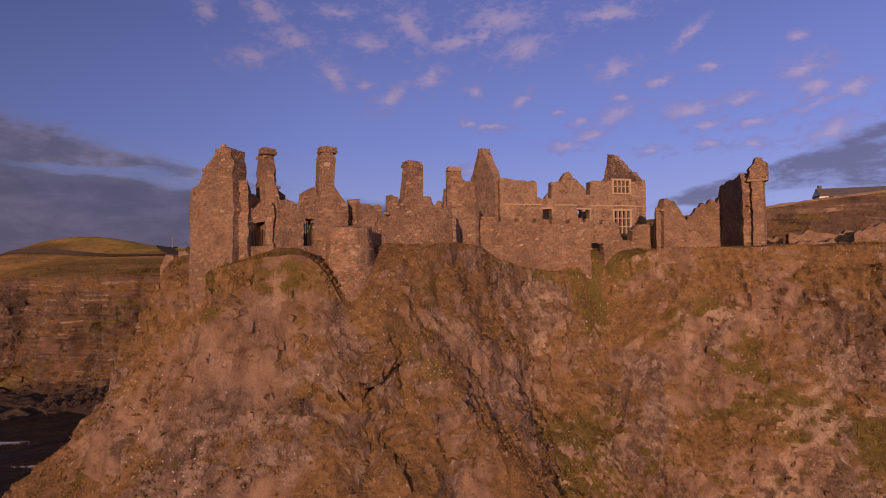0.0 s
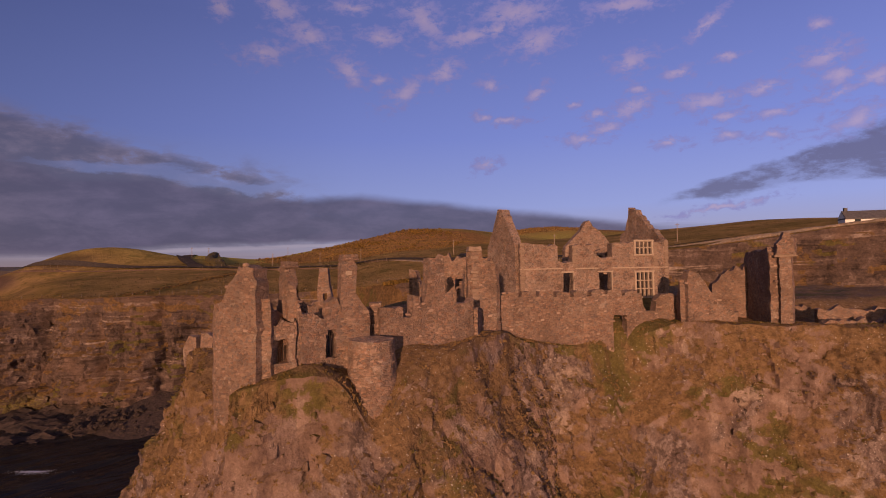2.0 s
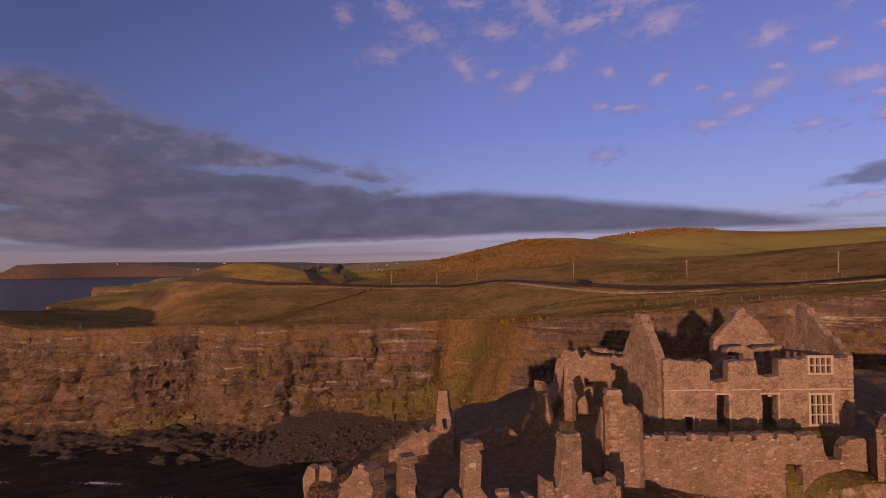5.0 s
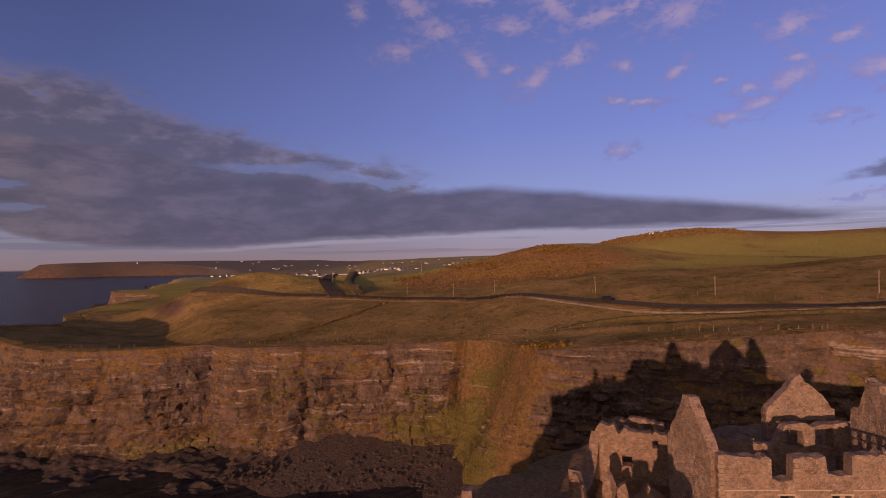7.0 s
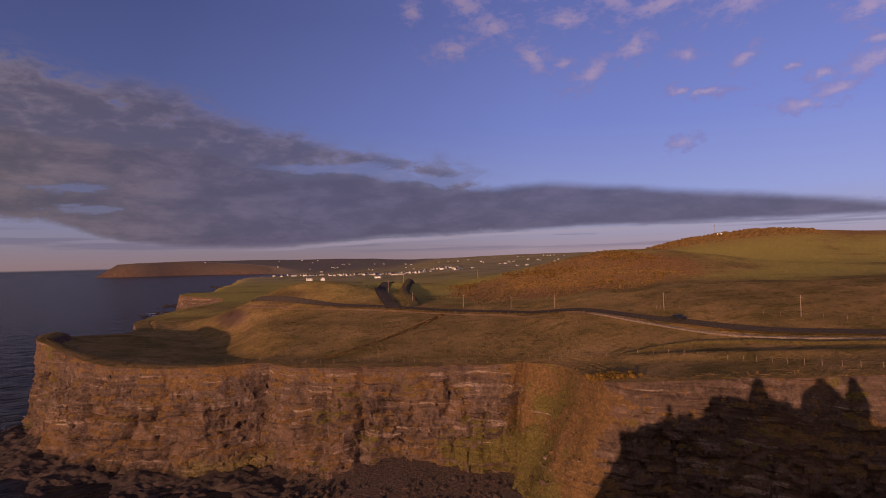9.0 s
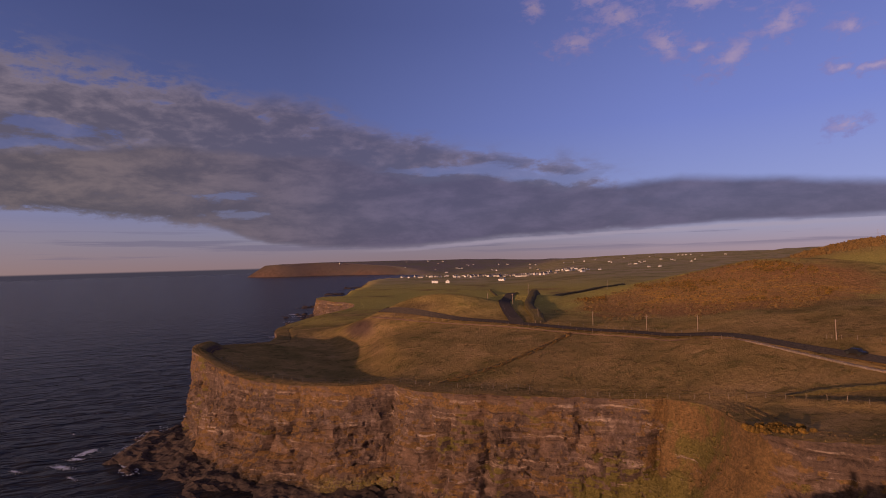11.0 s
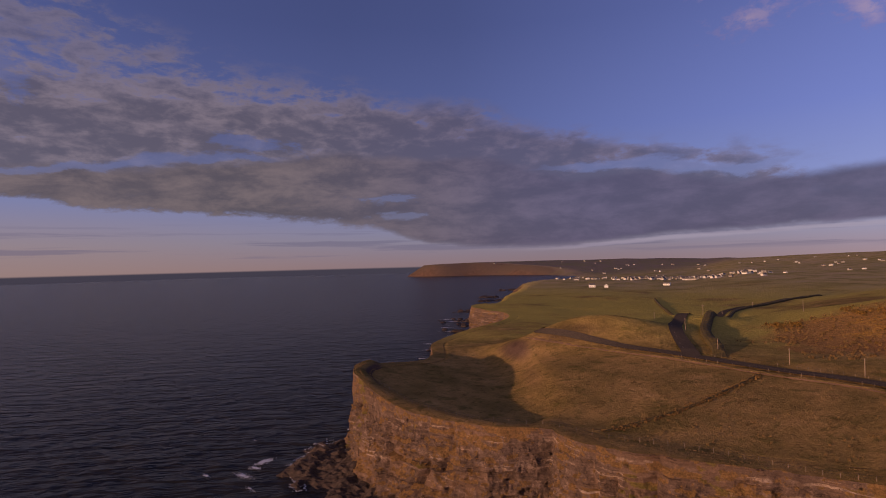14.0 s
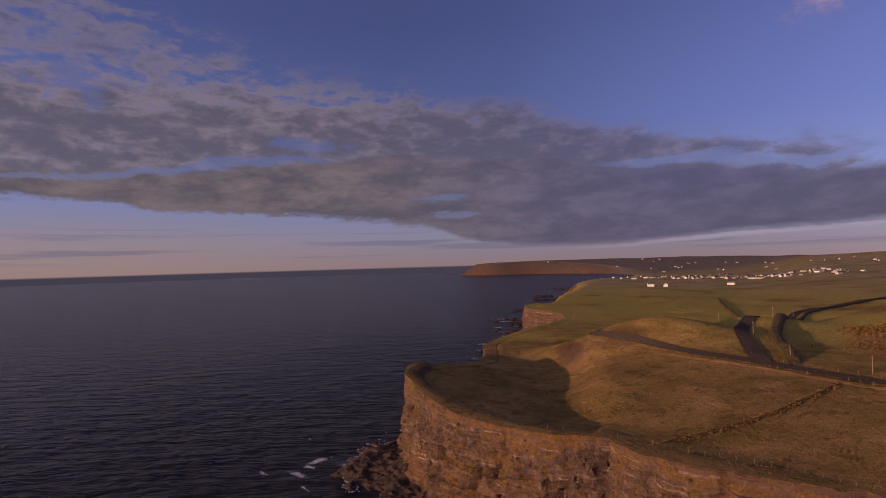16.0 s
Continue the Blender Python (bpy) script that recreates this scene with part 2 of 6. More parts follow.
# the open sea past the horizon
col = w.mix(w.step(el, -0.1, -0.3), col, srgb(64, 60, 76))
sky_mix = w.mix(0.92, w.mix(1.0, sky.outputs[0], (0.1, 0.1, 0.1), "MULTIPLY"), col)
bg = w.n("Background", {"Color": sky_mix, "Strength": 1.0})
w.t.links.new(bg.outputs[0], w.n("OutputWorld").inputs[0])

# ---- materials ----
def material(name, build, rough=0.9, metal=0.0, spec=0.25):
    m = bpy.data.materials.new(name)
    m.use_nodes = True
    k = Nodes(m.node_tree)
    bs = k.n("BsdfPrincipled", {"Roughness": rough, "Metallic": metal, "Specular IOR Level": spec})
    k.t.links.new(bs.outputs[0], k.n("OutputMaterial").inputs[0])
    pos = k.n("NewGeometry").outputs["Position"]
    colour, height, depth = build(k, pos, bs)
    k.put(bs.inputs["Base Color"], colour)
    if height is not None:
        bump = k.n("Bump", {"Height": height, "Distance": depth, "Strength": 1.0})
        k.put(bs.inputs["Normal"], bump.outputs[0])
    return m


def up_of(k):
    return k.n("SeparateXYZ", {"Vector": k.n("NewGeometry").outputs["Normal"]}).outputs[2]


def rubble(tone, joint, size=3.0, wear=0.5, gap=0.09, mortar=0.45, lime=0.5):
    def build(k, p, bs):
        sq = k.scaled(k.vmath("ADD", p, k.vmath("MULTIPLY", k.n("TexNoise", {"Vector": p, "Scale": 1.6, "Detail": 3.0}).outputs["Color"], (0.3, 0.3, 0.14))), (1.0, 1.0, 1.55))
        cell = k.n("TexVoronoi", {"Vector": sq, "Scale": size, "Randomness": 0.95})
        edge = k.n("TexVoronoi", {"Vector": sq, "Scale": size, "Randomness": 0.95}, feature="DISTANCE_TO_EDGE").outputs["Distance"]
        rnd = k.n("SeparateXYZ", {"Vector": cell.outputs["Color"]}).outputs
        v = rnd[0]
        stone = k.ramp(v, [(0.0, tuple(c * 0.62 for c in tone)), (0.3, tuple(c * 0.82 for c in tone)), (0.62, tone), (0.9, tuple(c * 1.12 for c in tone)), (1.0, tuple(c * 1.45 for c in tone))])
        # some stones are grey basalt, some rusty
        stone = k.mix(k.math("MULTIPLY", k.step(rnd[1], 0.62, 0.7), 0.4), stone, tuple(sum(tone) / 3 * f for f in (0.84, 0.72, 0.68)))
        stone = k.mix(k.math("MULTIPLY", k.step(rnd[2], 0.74, 0.8), 0.4), stone, (tone[0] * 1.25, tone[1] * 0.95, tone[2] * 0.75))
        grain = k.noise(p, 14.0, 5.0, 0.65)
        grit = k.noise(p, 34.0, 3.0, 0.7)
        stone = k.mix(0.5, stone, k.mix(grit, (0.1, 0.1, 0.1), (0.95, 0.95, 0.95)), "OVERLAY")
        stone = k.mix(0.4, stone, k.mix(grain, (0.1, 0.1, 0.1), (1.0, 1.0, 1.0)), "OVERLAY")
        j = k.step(k.math("ADD", edge, k.math("MULTIPLY", k.math("SUBTRACT", grain, 0.5), 0.08)), gap, gap * 0.3)
        pits = k.step(k.noise(p, 1.1, 6.0, 0.7), 0.50, 0.58)
        c = k.mix(k.math("MULTIPLY", j, mortar), stone, k.mix(pits, joint, tuple(x * 0.4 for x in tone)))
        stain = k.step(k.noise(p, 0.35, 6.0, 0.6), 0.42, 0.68)
        c = k.mix(k.math("MULTIPLY", stain, wear), c, tuple(x * 0.55 for x in tone))
        broad = k.noise(p, 0.8, 6.0, 0.65)
        c = k.mix(0.55, c, k.mix(broad, (0.15, 0.15, 0.15), (0.85, 0.85, 0.85)), "OVERLAY")
        # remains of pale lime plaster, and lichen
        plaster = k.math("MULTIPLY", k.step(k.noise(p, 1.5, 7.0, 0.72, 0.4), 0.55, 0.62), k.step(k.noise(k.vmath("ADD", p, (4.0, 9.0, 1.0)), 0.33, 3.0), 0.48, 0.6))
        c = k.mix(k.math("MULTIPLY", plaster, lime), c, k.ramp(grain, [(0.3, (0.30, 0.225, 0.17)), (0.7, (0.50, 0.395, 0.31))]))
        lich = k.math("MULTIPLY", k.step(k.noise(p, 6.0, 5.0, 0.75), 0.60, 0.66), k.step(k.noise(p, 0.5, 3.0), 0.45, 0.6))
        c = k.mix(k.math("MULTIPLY", lich, 0.6), c, (0.48, 0.39, 0.31))
        # small hollows: dipped by the bump, with shade mixed into the stone colour
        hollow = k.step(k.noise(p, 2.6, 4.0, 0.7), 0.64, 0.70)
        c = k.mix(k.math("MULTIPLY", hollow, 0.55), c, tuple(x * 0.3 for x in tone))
        h = k.math("ADD", k.math("MULTIPLY", k.step(edge, 0.0, 0.2), 0.45), k.math("MULTIPLY", grain, 0.4))
        h = k.math("SUBTRACT", k.math("ADD", h, k.math("MULTIPLY", v, 0.4)), k.math("MULTIPLY", hollow, 0.6))
        return c, h, 0.075
    return build


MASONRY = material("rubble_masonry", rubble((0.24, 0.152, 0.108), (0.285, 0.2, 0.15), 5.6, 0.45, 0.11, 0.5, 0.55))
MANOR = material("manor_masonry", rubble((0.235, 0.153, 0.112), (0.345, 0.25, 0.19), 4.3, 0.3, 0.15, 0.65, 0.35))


def dressed(k, p, bs):
    rnd = k.n("ObjectInfo").outputs["Random"]
    g = k.noise(p, 9.0, 5.0, 0.6)
    c = k.ramp(g, [(0.25, (0.25, 0.18, 0.13)), (0.75, (0.44, 0.34, 0.255))])
    return k.mix(k.math("MULTIPLY", rnd, 0.4), c, (0.34, 0.25, 0.18)), g, 0.03


DRESSED = material("dressed_sandstone", dressed)


def corner_stone(k, p, bs):
    g = k.noise(p, 9.0, 5.0, 0.65)
    c = k.ramp(g, [(0.25, (0.17, 0.115, 0.082)), (0.75, (0.33, 0.235, 0.17))])
    return k.mix(k.math("MULTIPLY", k.n("ObjectInfo").outputs["Random"], 0.55), c, (0.21, 0.14, 0.10)), g, 0.04


QUOIN = material("weathered_corner_stone", corner_stone)


def iron(k, p, bs):
    g = k.noise(p, 20.0, 3.0)
    return k.ramp(g, [(0.3, (0.02, 0.018, 0.017)), (0.8, (0.07, 0.04, 0.03))]), g, 0.01


IRON = material("rusty_iron", iron, 0.7, 0.6)


def crag(k, p, bs):
    z = k.n("SeparateXYZ", {"Vector": p}).outputs[2]
    x = k.n("SeparateXYZ", {"Vector": p}).outputs[0]
    n2 = k.noise(p, 0.7, 8.0, 0.66, 0.3)
    n3 = k.noise(p, 4.0, 6.0, 0.7)
    n4 = k.noise(p, 12.0, 5.0, 0.72)
    n5 = k.noise(p, 32.0, 3.0, 0.7)
    tall = k.noise(k.scaled(p, (1.0, 1.0, 0.3)), 0.9, 7.0, 0.66, 0.2)
    tone_ = k.math("ADD", k.math("MULTIPLY", n2, 0.55), k.math("MULTIPLY", tall, 0.45))
    rock = k.ramp(tone_, [(0.31, (0.066, 0.043, 0.035)), (0.41, (0.154, 0.098, 0.075)), (0.50, (0.232, 0.149, 0.113)), (0.59, (0.309, 0.21, 0.164)), (0.70, (0.417, 0.316, 0.255))])
    # grey-purple basalt in broken blocks
    dusk = k.step(k.math("ADD", k.noise(p, 0.12, 7.0, 0.64, 0.3), k.math("MULTIPLY", k.step(x, 16.0, 30.0), 0.06)), 0.49, 0.55)
    wv = k.vmath("ADD", p, k.vmath("MULTIPLY", k.n("TexNoise", {"Vector": p, "Scale": 0.9, "Detail": 6.0, "Roughness": 0.65}).outputs["Color"], (1.6, 1.6, 1.6)))
    cell = k.n("SeparateXYZ", {"Vector": k.n("TexVoronoi", {"Vector": wv, "Scale": 1.7}).outputs["Color"]}).outputs[0]
    cell2 = k.n("SeparateXYZ", {"Vector": k.n("TexVoronoi", {"Vector": k.scaled(wv, (1.0, 1.0, 0.6)), "Scale": 4.5}).outputs["Color"]}).outputs[0]
    grey = k.ramp(k.math("ADD", k.math("MULTIPLY", cell, 0.35), k.math("ADD", k.math("MULTIPLY", cell2, 0.25), k.math("MULTIPLY", n3, 0.4))), [(0.27, (0.056, 0.04, 0.038)), (0.43, (0.132, 0.092, 0.082)), (0.56, (0.208, 0.149, 0.13)), (0.74, (0.344, 0.264, 0.232))])
    rock = k.mix(k.math("MULTIPLY", dusk, 0.75), rock, grey)
    pale = k.math("MULTIPLY", k.step(k.noise(k.vmath("ADD", p, (31.0, 7.0, 3.0)), 0.17, 7.0, 0.64, 0.4), 0.565, 0.62), k.step(n2, 0.36, 0.50))
    rock = k.mix(k.math("MULTIPLY", pale, 0.7), rock, k.ramp(n3, [(0.3, (0.30, 0.208, 0.158)), (0.7, (0.46, 0.352, 0.277))]))
    # hollows, mostly upright: their shade put into the colour, sunk by the bump too
    shaded_gash = k.step(k.noise(k.scaled(p, (1.0, 1.0, 0.42)), 1.15, 6.0, 0.66, 0.3), 0.62, 0.68)
    rock = k.mix(k.math("MULTIPLY", shaded_gash, 0.8), rock, (0.04, 0.026, 0.022))
    grass = k.ramp(k.noise(p, 2.2, 7.0, 0.72), [(0.28, (0.098, 0.059, 0.026)), (0.5, (0.203, 0.121, 0.056)), (0.72, (0.316, 0.195, 0.098))])
    tuft = k.noise(k.scaled(p, (1.0, 1.0, 1.6)), 3.2, 4.0, 0.6)
    grass = k.mix(k.math("MULTIPLY", k.step(tuft, 0.54, 0.62), 0.55), grass, (0.085, 0.05, 0.02))
    lush = k.math("ADD", k.noise(k.vmath("ADD", p, (5.0, 17.0, 9.0)), 0.13, 6.0, 0.62, 0.4), k.math("MULTIPLY", k.math("MULTIPLY", k.step(x, 6.0, 13.0), k.step(z, 21.0, 15.0)), 0.12))
    lush = k.step(lush, 0.54, 0.61)
    grass = k.mix(k.math("MULTIPLY", lush, 0.85), grass, k.ramp(n3, [(0.3, (0.06, 0.052, 0.012)), (0.7, (0.15, 0.122, 0.028))]))
    cover = k.math("ADD", k.math("MULTIPLY", up_of(k), 1.1), k.math("MULTIPLY", k.math("SUBTRACT", k.noise(p, 0.17, 8.0, 0.68, 0.3), 0.5), 5.0))
    cover = k.math("ADD", cover, k.math("MULTIPLY", k.step(z, 25.0, 28.5), 0.45))
    turf = k.step(k.math("ADD", cover, k.math("MULTIPLY", k.math("SUBTRACT", n3, 0.5), 0.9)), 0.30, 0.58)
    c = k.mix(k.math("MULTIPLY", turf, 0.9), rock, grass)
    spots = k.math("MULTIPLY", k.step(k.noise(p, 6.5, 2.0, 0.6), 0.67, 0.70), k.step(k.noise(p, 0.2, 4.0, 0.6), 0.46, 0.58))
    c = k.mix(k.math("MULTIPLY", spots, 0.85), c, (0.66, 0.59, 0.52))
    c = k.mix(0.4, c, k.mix(n3, (0.15, 0.15, 0.15), (0.88, 0.88, 0.88)), "OVERLAY")
    c = k.mix(0.5, c, k.mix(n4, (0.06, 0.06, 0.06), (0.94, 0.94, 0.94)), "OVERLAY")
    c = k.mix(0.5, c, k.mix(n5, (0.05, 0.05, 0.05), (0.95, 0.95, 0.95)), "OVERLAY")
    h = k.math("ADD", k.math("MULTIPLY", n2, 0.6), k.math("ADD", k.math("MULTIPLY", n3, 0.6), k.math("MULTIPLY", n4, 0.35)))
    h = k.math("ADD", h, k.math("MULTIPLY", k.math("MULTIPLY", cell2, dusk), 0.3))
    h = k.math("SUBTRACT", h, k.math("MULTIPLY", shaded_gash, 0.5))
    return c, h, 0.3


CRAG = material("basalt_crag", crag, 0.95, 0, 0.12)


def seacliff(k, p, bs):
    xyz_ = k.n("SeparateXYZ", {"Vector": p}).outputs
    x, z = xyz_[0], xyz_[2]
    sag = k.math("MULTIPLY", k.noise(p, 0.025, 3.0), 2.2)
    lift = k.math("ADD", z, k.math("MULTIPLY", sag, 1.6))
    # beds of lava: broad ones, and thin pale ledges between them
    broad = k.noise(k.n("CombineXYZ", {"X": k.math("MULTIPLY", k.noise(p, 0.1, 5.0, 0.6), 1.2), "Y": 0.0, "Z": k.math("MULTIPLY", lift, 0.30)}).outputs[0], 1.0, 3.0, 0.6)
    beds = k.noise(k.n("CombineXYZ", {"X": k.math("MULTIPLY", x, 0.035), "Y": k.math("MULTIPLY", xyz_[1], 0.035), "Z": k.math("ADD", k.math("MULTIPLY", lift, 0.85), k.math("MULTIPLY", k.noise(p, 0.3, 4.0, 0.6), 0.7))}).outputs[0], 1.0, 6.0, 0.7)
    n1 = k.noise(p, 0.07, 6.0, 0.62, 0.3)
    n2 = k.noise(p, 0.35, 8.0, 0.68, 0.3)
    n3 = k.noise(p, 2.0, 6.0, 0.72)
    tall = k.noise(k.scaled(p, (1.0, 1.0, 0.28)), 0.5, 7.0, 0.68, 0.2)
    wv = k.vmath("ADD", p, k.vmath("MULTIPLY", k.n("TexNoise", {"Vector": p, "Scale": 0.35, "Detail": 5.0, "Roughness": 0.6}).outputs["Color"], (2.4, 2.4, 0.8)))
    cell = k.n("SeparateXYZ", {"Vector": k.n("TexVoronoi", {"Vector": k.scaled(wv, (1.0, 1.0, 1.7)), "Scale": 0.75}).outputs["Color"]}).outputs[0]
    mixd = k.math("ADD", k.math("MULTIPLY", beds, 0.34), k.math("ADD", k.math("MULTIPLY", n2, 0.26), k.math("ADD", k.math("MULTIPLY", tall, 0.22), k.math("MULTIPLY", n3, 0.18))))
    mixd = k.math("ADD", mixd, k.math("MULTIPLY", k.math("SUBTRACT", cell, 0.5), 0.07))
    rock = k.ramp(mixd, [(0.37, (0.029, 0.02, 0.018)), (0.45, (0.079, 0.054, 0.045)), (0.53, (0.131, 0.088, 0.072)), (0.61, (0.234, 0.168, 0.14)), (0.69, (0.378, 0.297, 0.252))])
    rock = k.mix(k.math("MULTIPLY", k.step(broad, 0.52, 0.60), 0.4), rock, (0.12, 0.078, 0.062))
    rock = k.mix(k.math("MULTIPLY", k.step(n1, 0.50, 0.62), 0.4), rock, (0.215, 0.13, 0.088))
    ledge = k.math("MULTIPLY", k.step(beds, 0.57, 0.62), k.step(k.noise(p, 0.13, 5.0, 0.65), 0.47, 0.58))
    rock = k.mix(k.math("MULTIPLY", ledge, 0.7), rock, k.ramp(n3, [(0.3, (0.27, 0.19, 0.15)), (0.7, (0.48, 0.37, 0.30))]))
    # dark strips along the low beds: shade under ledges put into the colour
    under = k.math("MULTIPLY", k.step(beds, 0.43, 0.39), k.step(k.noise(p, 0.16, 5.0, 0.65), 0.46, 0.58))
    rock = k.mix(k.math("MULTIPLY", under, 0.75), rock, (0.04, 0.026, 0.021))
    # upright gashes with their shade mixed into the rock colour
    shaded_gash = k.math("MULTIPLY", k.step(k.noise(k.scaled(p, (1.0, 1.0, 0.3)), 0.42, 6.0, 0.66, 0.3), 0.60, 0.66), k.step(z, 25.0, 20.0))
    rock = k.mix(k.math("MULTIPLY", shaded_gash, 0.7), rock, (0.04, 0.027, 0.022))
    # rusty turf on ledges and along the top; green in the gully and where water seeps
    grass = k.ramp(k.noise(p, 1.0, 6.0, 0.7), [(0.3, (0.10, 0.061, 0.025)), (0.6, (0.20, 0.114, 0.047)), (0.8, (0.285, 0.17, 0.075))])
    gully = k.math("MULTIPLY", k.math("MULTIPLY", k.step(x, -60.0, -46.0), k.step(x, -20.0, -32.0)), k.step(z, 19.0, 9.0))
    seep = k.math("ADD", k.noise(p, 0.075, 5.0, 0.62), k.math("MULTIPLY", gully, 0.28))
    grass = k.mix(k.math("MULTIPLY", k.step(seep, 0.53, 0.62), 0.85), grass, k.ramp(n3, [(0.3, (0.075, 0.066, 0.017)), (0.7, (0.165, 0.135, 0.035))]))
    bay = k.math("MULTIPLY", k.step(k.math("ADD", x, k.math("MULTIPLY", n2, 8.0)), -38.0, -31.0), k.step(x, -8.0, -20.0))
    talus = k.math("MULTIPLY", k.math("MULTIPLY", k.step(k.math("ADD", x, k.math("MULTIPLY", n2, 8.0)), -57.0, -48.0), k.step(x, -28.0, -36.0)), k.step(k.math("ADD", z, k.math("MULTIPLY", n2, 8.0)), 17.0, 12.0))
    crown = k.math("ADD", k.math("MULTIPLY", k.step(k.math("ADD", z, k.math("MULTIPLY", k.math("SUBTRACT", n1, 0.5), 12.0)), 19.0, 27.0), 0.44), k.math("ADD", k.math("MULTIPLY", k.math("MAXIMUM", bay, talus), 0.7), k.math("MULTIPLY", k.step(x, -20.0, -9.0), -0.16)))
    cover = k.math("ADD", k.math("ADD", k.math("MULTIPLY", up_of(k), 0.9), crown), k.math("MULTIPLY", k.math("SUBTRACT", k.noise(p, 0.10, 8.0, 0.68, 0.3), 0.5), 1.9))
    cover = k.math("SUBTRACT", k.math("ADD", cover, k.math("MULTIPLY", k.math("SUBTRACT", n3, 0.5), 0.4)), k.math("MULTIPLY", ledge, 0.35))
    c = k.mix(k.math("MULTIPLY", k.step(cover, 0.48, 0.66), 0.88), rock, grass)
    algae = k.math("MULTIPLY", k.math("MULTIPLY", k.step(x, -122.0, -114.0), k.step(x, -98.0, -104.0)), k.step(k.math("ADD", z, k.math("MULTIPLY", n2, 4.0)), 8.0, 5.5))
    c = k.mix(k.math("MULTIPLY", k.math("MULTIPLY", algae, k.step(n3, 0.42, 0.55)), 0.7), c, (0.19, 0.155, 0.042))
    wet = k.math("MULTIPLY", k.step(k.math("ADD", z, k.math("MULTIPLY", n2, 6.0)), 7.5, 4.5), k.math("SUBTRACT", 1.0, k.math("MAXIMUM", algae, k.math("MAXIMUM", bay, talus))))
    c = k.mix(k.math("MULTIPLY", wet, 0.85), c, (0.032, 0.024, 0.021))
    c = k.mix(0.5, c, k.mix(n3, (0.15, 0.15, 0.15), (0.9, 0.9, 0.9)), "OVERLAY")
    c = k.mix(0.4, c, k.mix(k.noise(p, 7.0, 4.0, 0.7), (0.1, 0.1, 0.1), (0.92, 0.92, 0.92)), "OVERLAY")
    h = k.math("ADD", k.math("MULTIPLY", n2, 0.5), k.math("ADD", k.math("MULTIPLY", n3, 0.5), k.math("MULTIPLY", beds, 0.9)))
    h = k.math("ADD", k.math("SUBTRACT", h, k.math("MULTIPLY", shaded_gash, 0.4)), k.math("MULTIPLY", cell, 0.35))
    return c, h, 1.0


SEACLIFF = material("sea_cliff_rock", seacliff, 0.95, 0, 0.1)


def meadow(k, p, bs):
    n0 = k.noise(p, 0.009, 5.0, 0.6, 0.4)
    n1 = k.noise(p, 0.055, 7.0, 0.66, 0.3)
    n2 = k.noise(p, 0.8, 8.0, 0.75)
    n3 = k.noise(p, 0.17, 6.0, 0.7, 0.5)
    grass = k.ramp(n1, [(0.30, (0.14, 0.102, 0.036)), (0.46, (0.228, 0.15, 0.056)), (0.60, (0.315, 0.196, 0.077)), (0.74, (0.41, 0.255, 0.108))])
    grass = k.mix(k.math("MULTIPLY", k.step(n3, 0.52, 0.64), 0.6), grass, (0.095, 0.082, 0.024))
    hummock = k.noise(k.scaled(p, (1.0, 0.6, 1.0)), 0.42, 5.0, 0.7, 0.4)
    grass = k.mix(k.math("MULTIPLY", k.step(hummock, 0.54, 0.66), 0.5), grass, (0.085, 0.056, 0.02))
    lush = k.ramp(n2, [(0.3, (0.27, 0.222, 0.055)), (0.7, (0.46, 0.345, 0.095))])
    xyz_ = k.n("SeparateXYZ", {"Vector": p}).outputs
    y = xyz_[1]
    fields = k.math("MULTIPLY", k.step(n0, 0.36, 0.5), k.step(k.math("ADD", y, k.math("MULTIPLY", n1, 80.0)), 250.0, 330.0))
    c = k.mix(fields, grass, lush)
    ex = k.math("DIVIDE", k.math("ADD", xyz_[0], 42.0), 66.0)
    ey = k.math("DIVIDE", k.math("SUBTRACT", y, 284.0), 52.0)
    rr = k.math("ADD", k.math("MULTIPLY", ex, ex), k.math("MULTIPLY", ey, ey))
    heath = k.step(k.math("ADD", rr, k.math("MULTIPLY", k.math("SUBTRACT", n1, 0.5), 1.6)), 1.0, 0.55)
    crest = k.math("MULTIPLY", k.step(y, 520.0, 580.0), k.math("MULTIPLY", k.step(y, 720.0, 650.0), k.step(k.math("ADD", xyz_[0], k.math("MULTIPLY", n1, 160.0)), 0.0, 60.0)))
    bloom = k.math("MULTIPLY", k.step(k.noise(k.scaled(p, (1.0, 2.2, 1.0)), 0.035, 6.0, 0.66, 0.4), 0.50, 0.60), k.step(k.noise(p, 0.5, 6.0, 0.75), 0.44, 0.60))
    brown = k.ramp(n2, [(0.3, (0.18, 0.092, 0.038)), (0.7, (0.40, 0.205, 0.085))])
    brown = k.mix(k.math("MULTIPLY", bloom, 0.8), brown, (0.55, 0.28, 0.045))
    c = k.mix(k.math("MULTIPLY", k.math("MAXIMUM", heath, k.math("MULTIPLY", crest, 0.8)), 0.85), c, brown)
    steep = k.step(up_of(k), 0.93, 0.80)
    far = k.mix(k.step(n0, 0.4, 0.6), (0.34, 0.27, 0.12), (0.40, 0.29, 0.19))
    far = k.mix(k.math("MULTIPLY", k.step(k.noise(p, 0.02, 4.0, 0.6), 0.5, 0.58), 0.6), far, (0.16, 0.14, 0.05))
    c = k.mix(k.math("MULTIPLY", k.step(y, 500.0, 1200.0), 0.75), c, far)
    c = k.mix(k.math("MULTIPLY", k.step(xyz_[0], -1250.0, -1700.0), 0.9), c, k.mix(k.step(k.noise(p, 0.008, 5.0, 0.65), 0.46, 0.56), (0.20, 0.155, 0.13), (0.19, 0.162, 0.105)))
    bluff = k.math("MULTIPLY", k.step(up_of(k), 0.99, 0.94), k.step(xyz_[0], -1250.0, -1700.0))
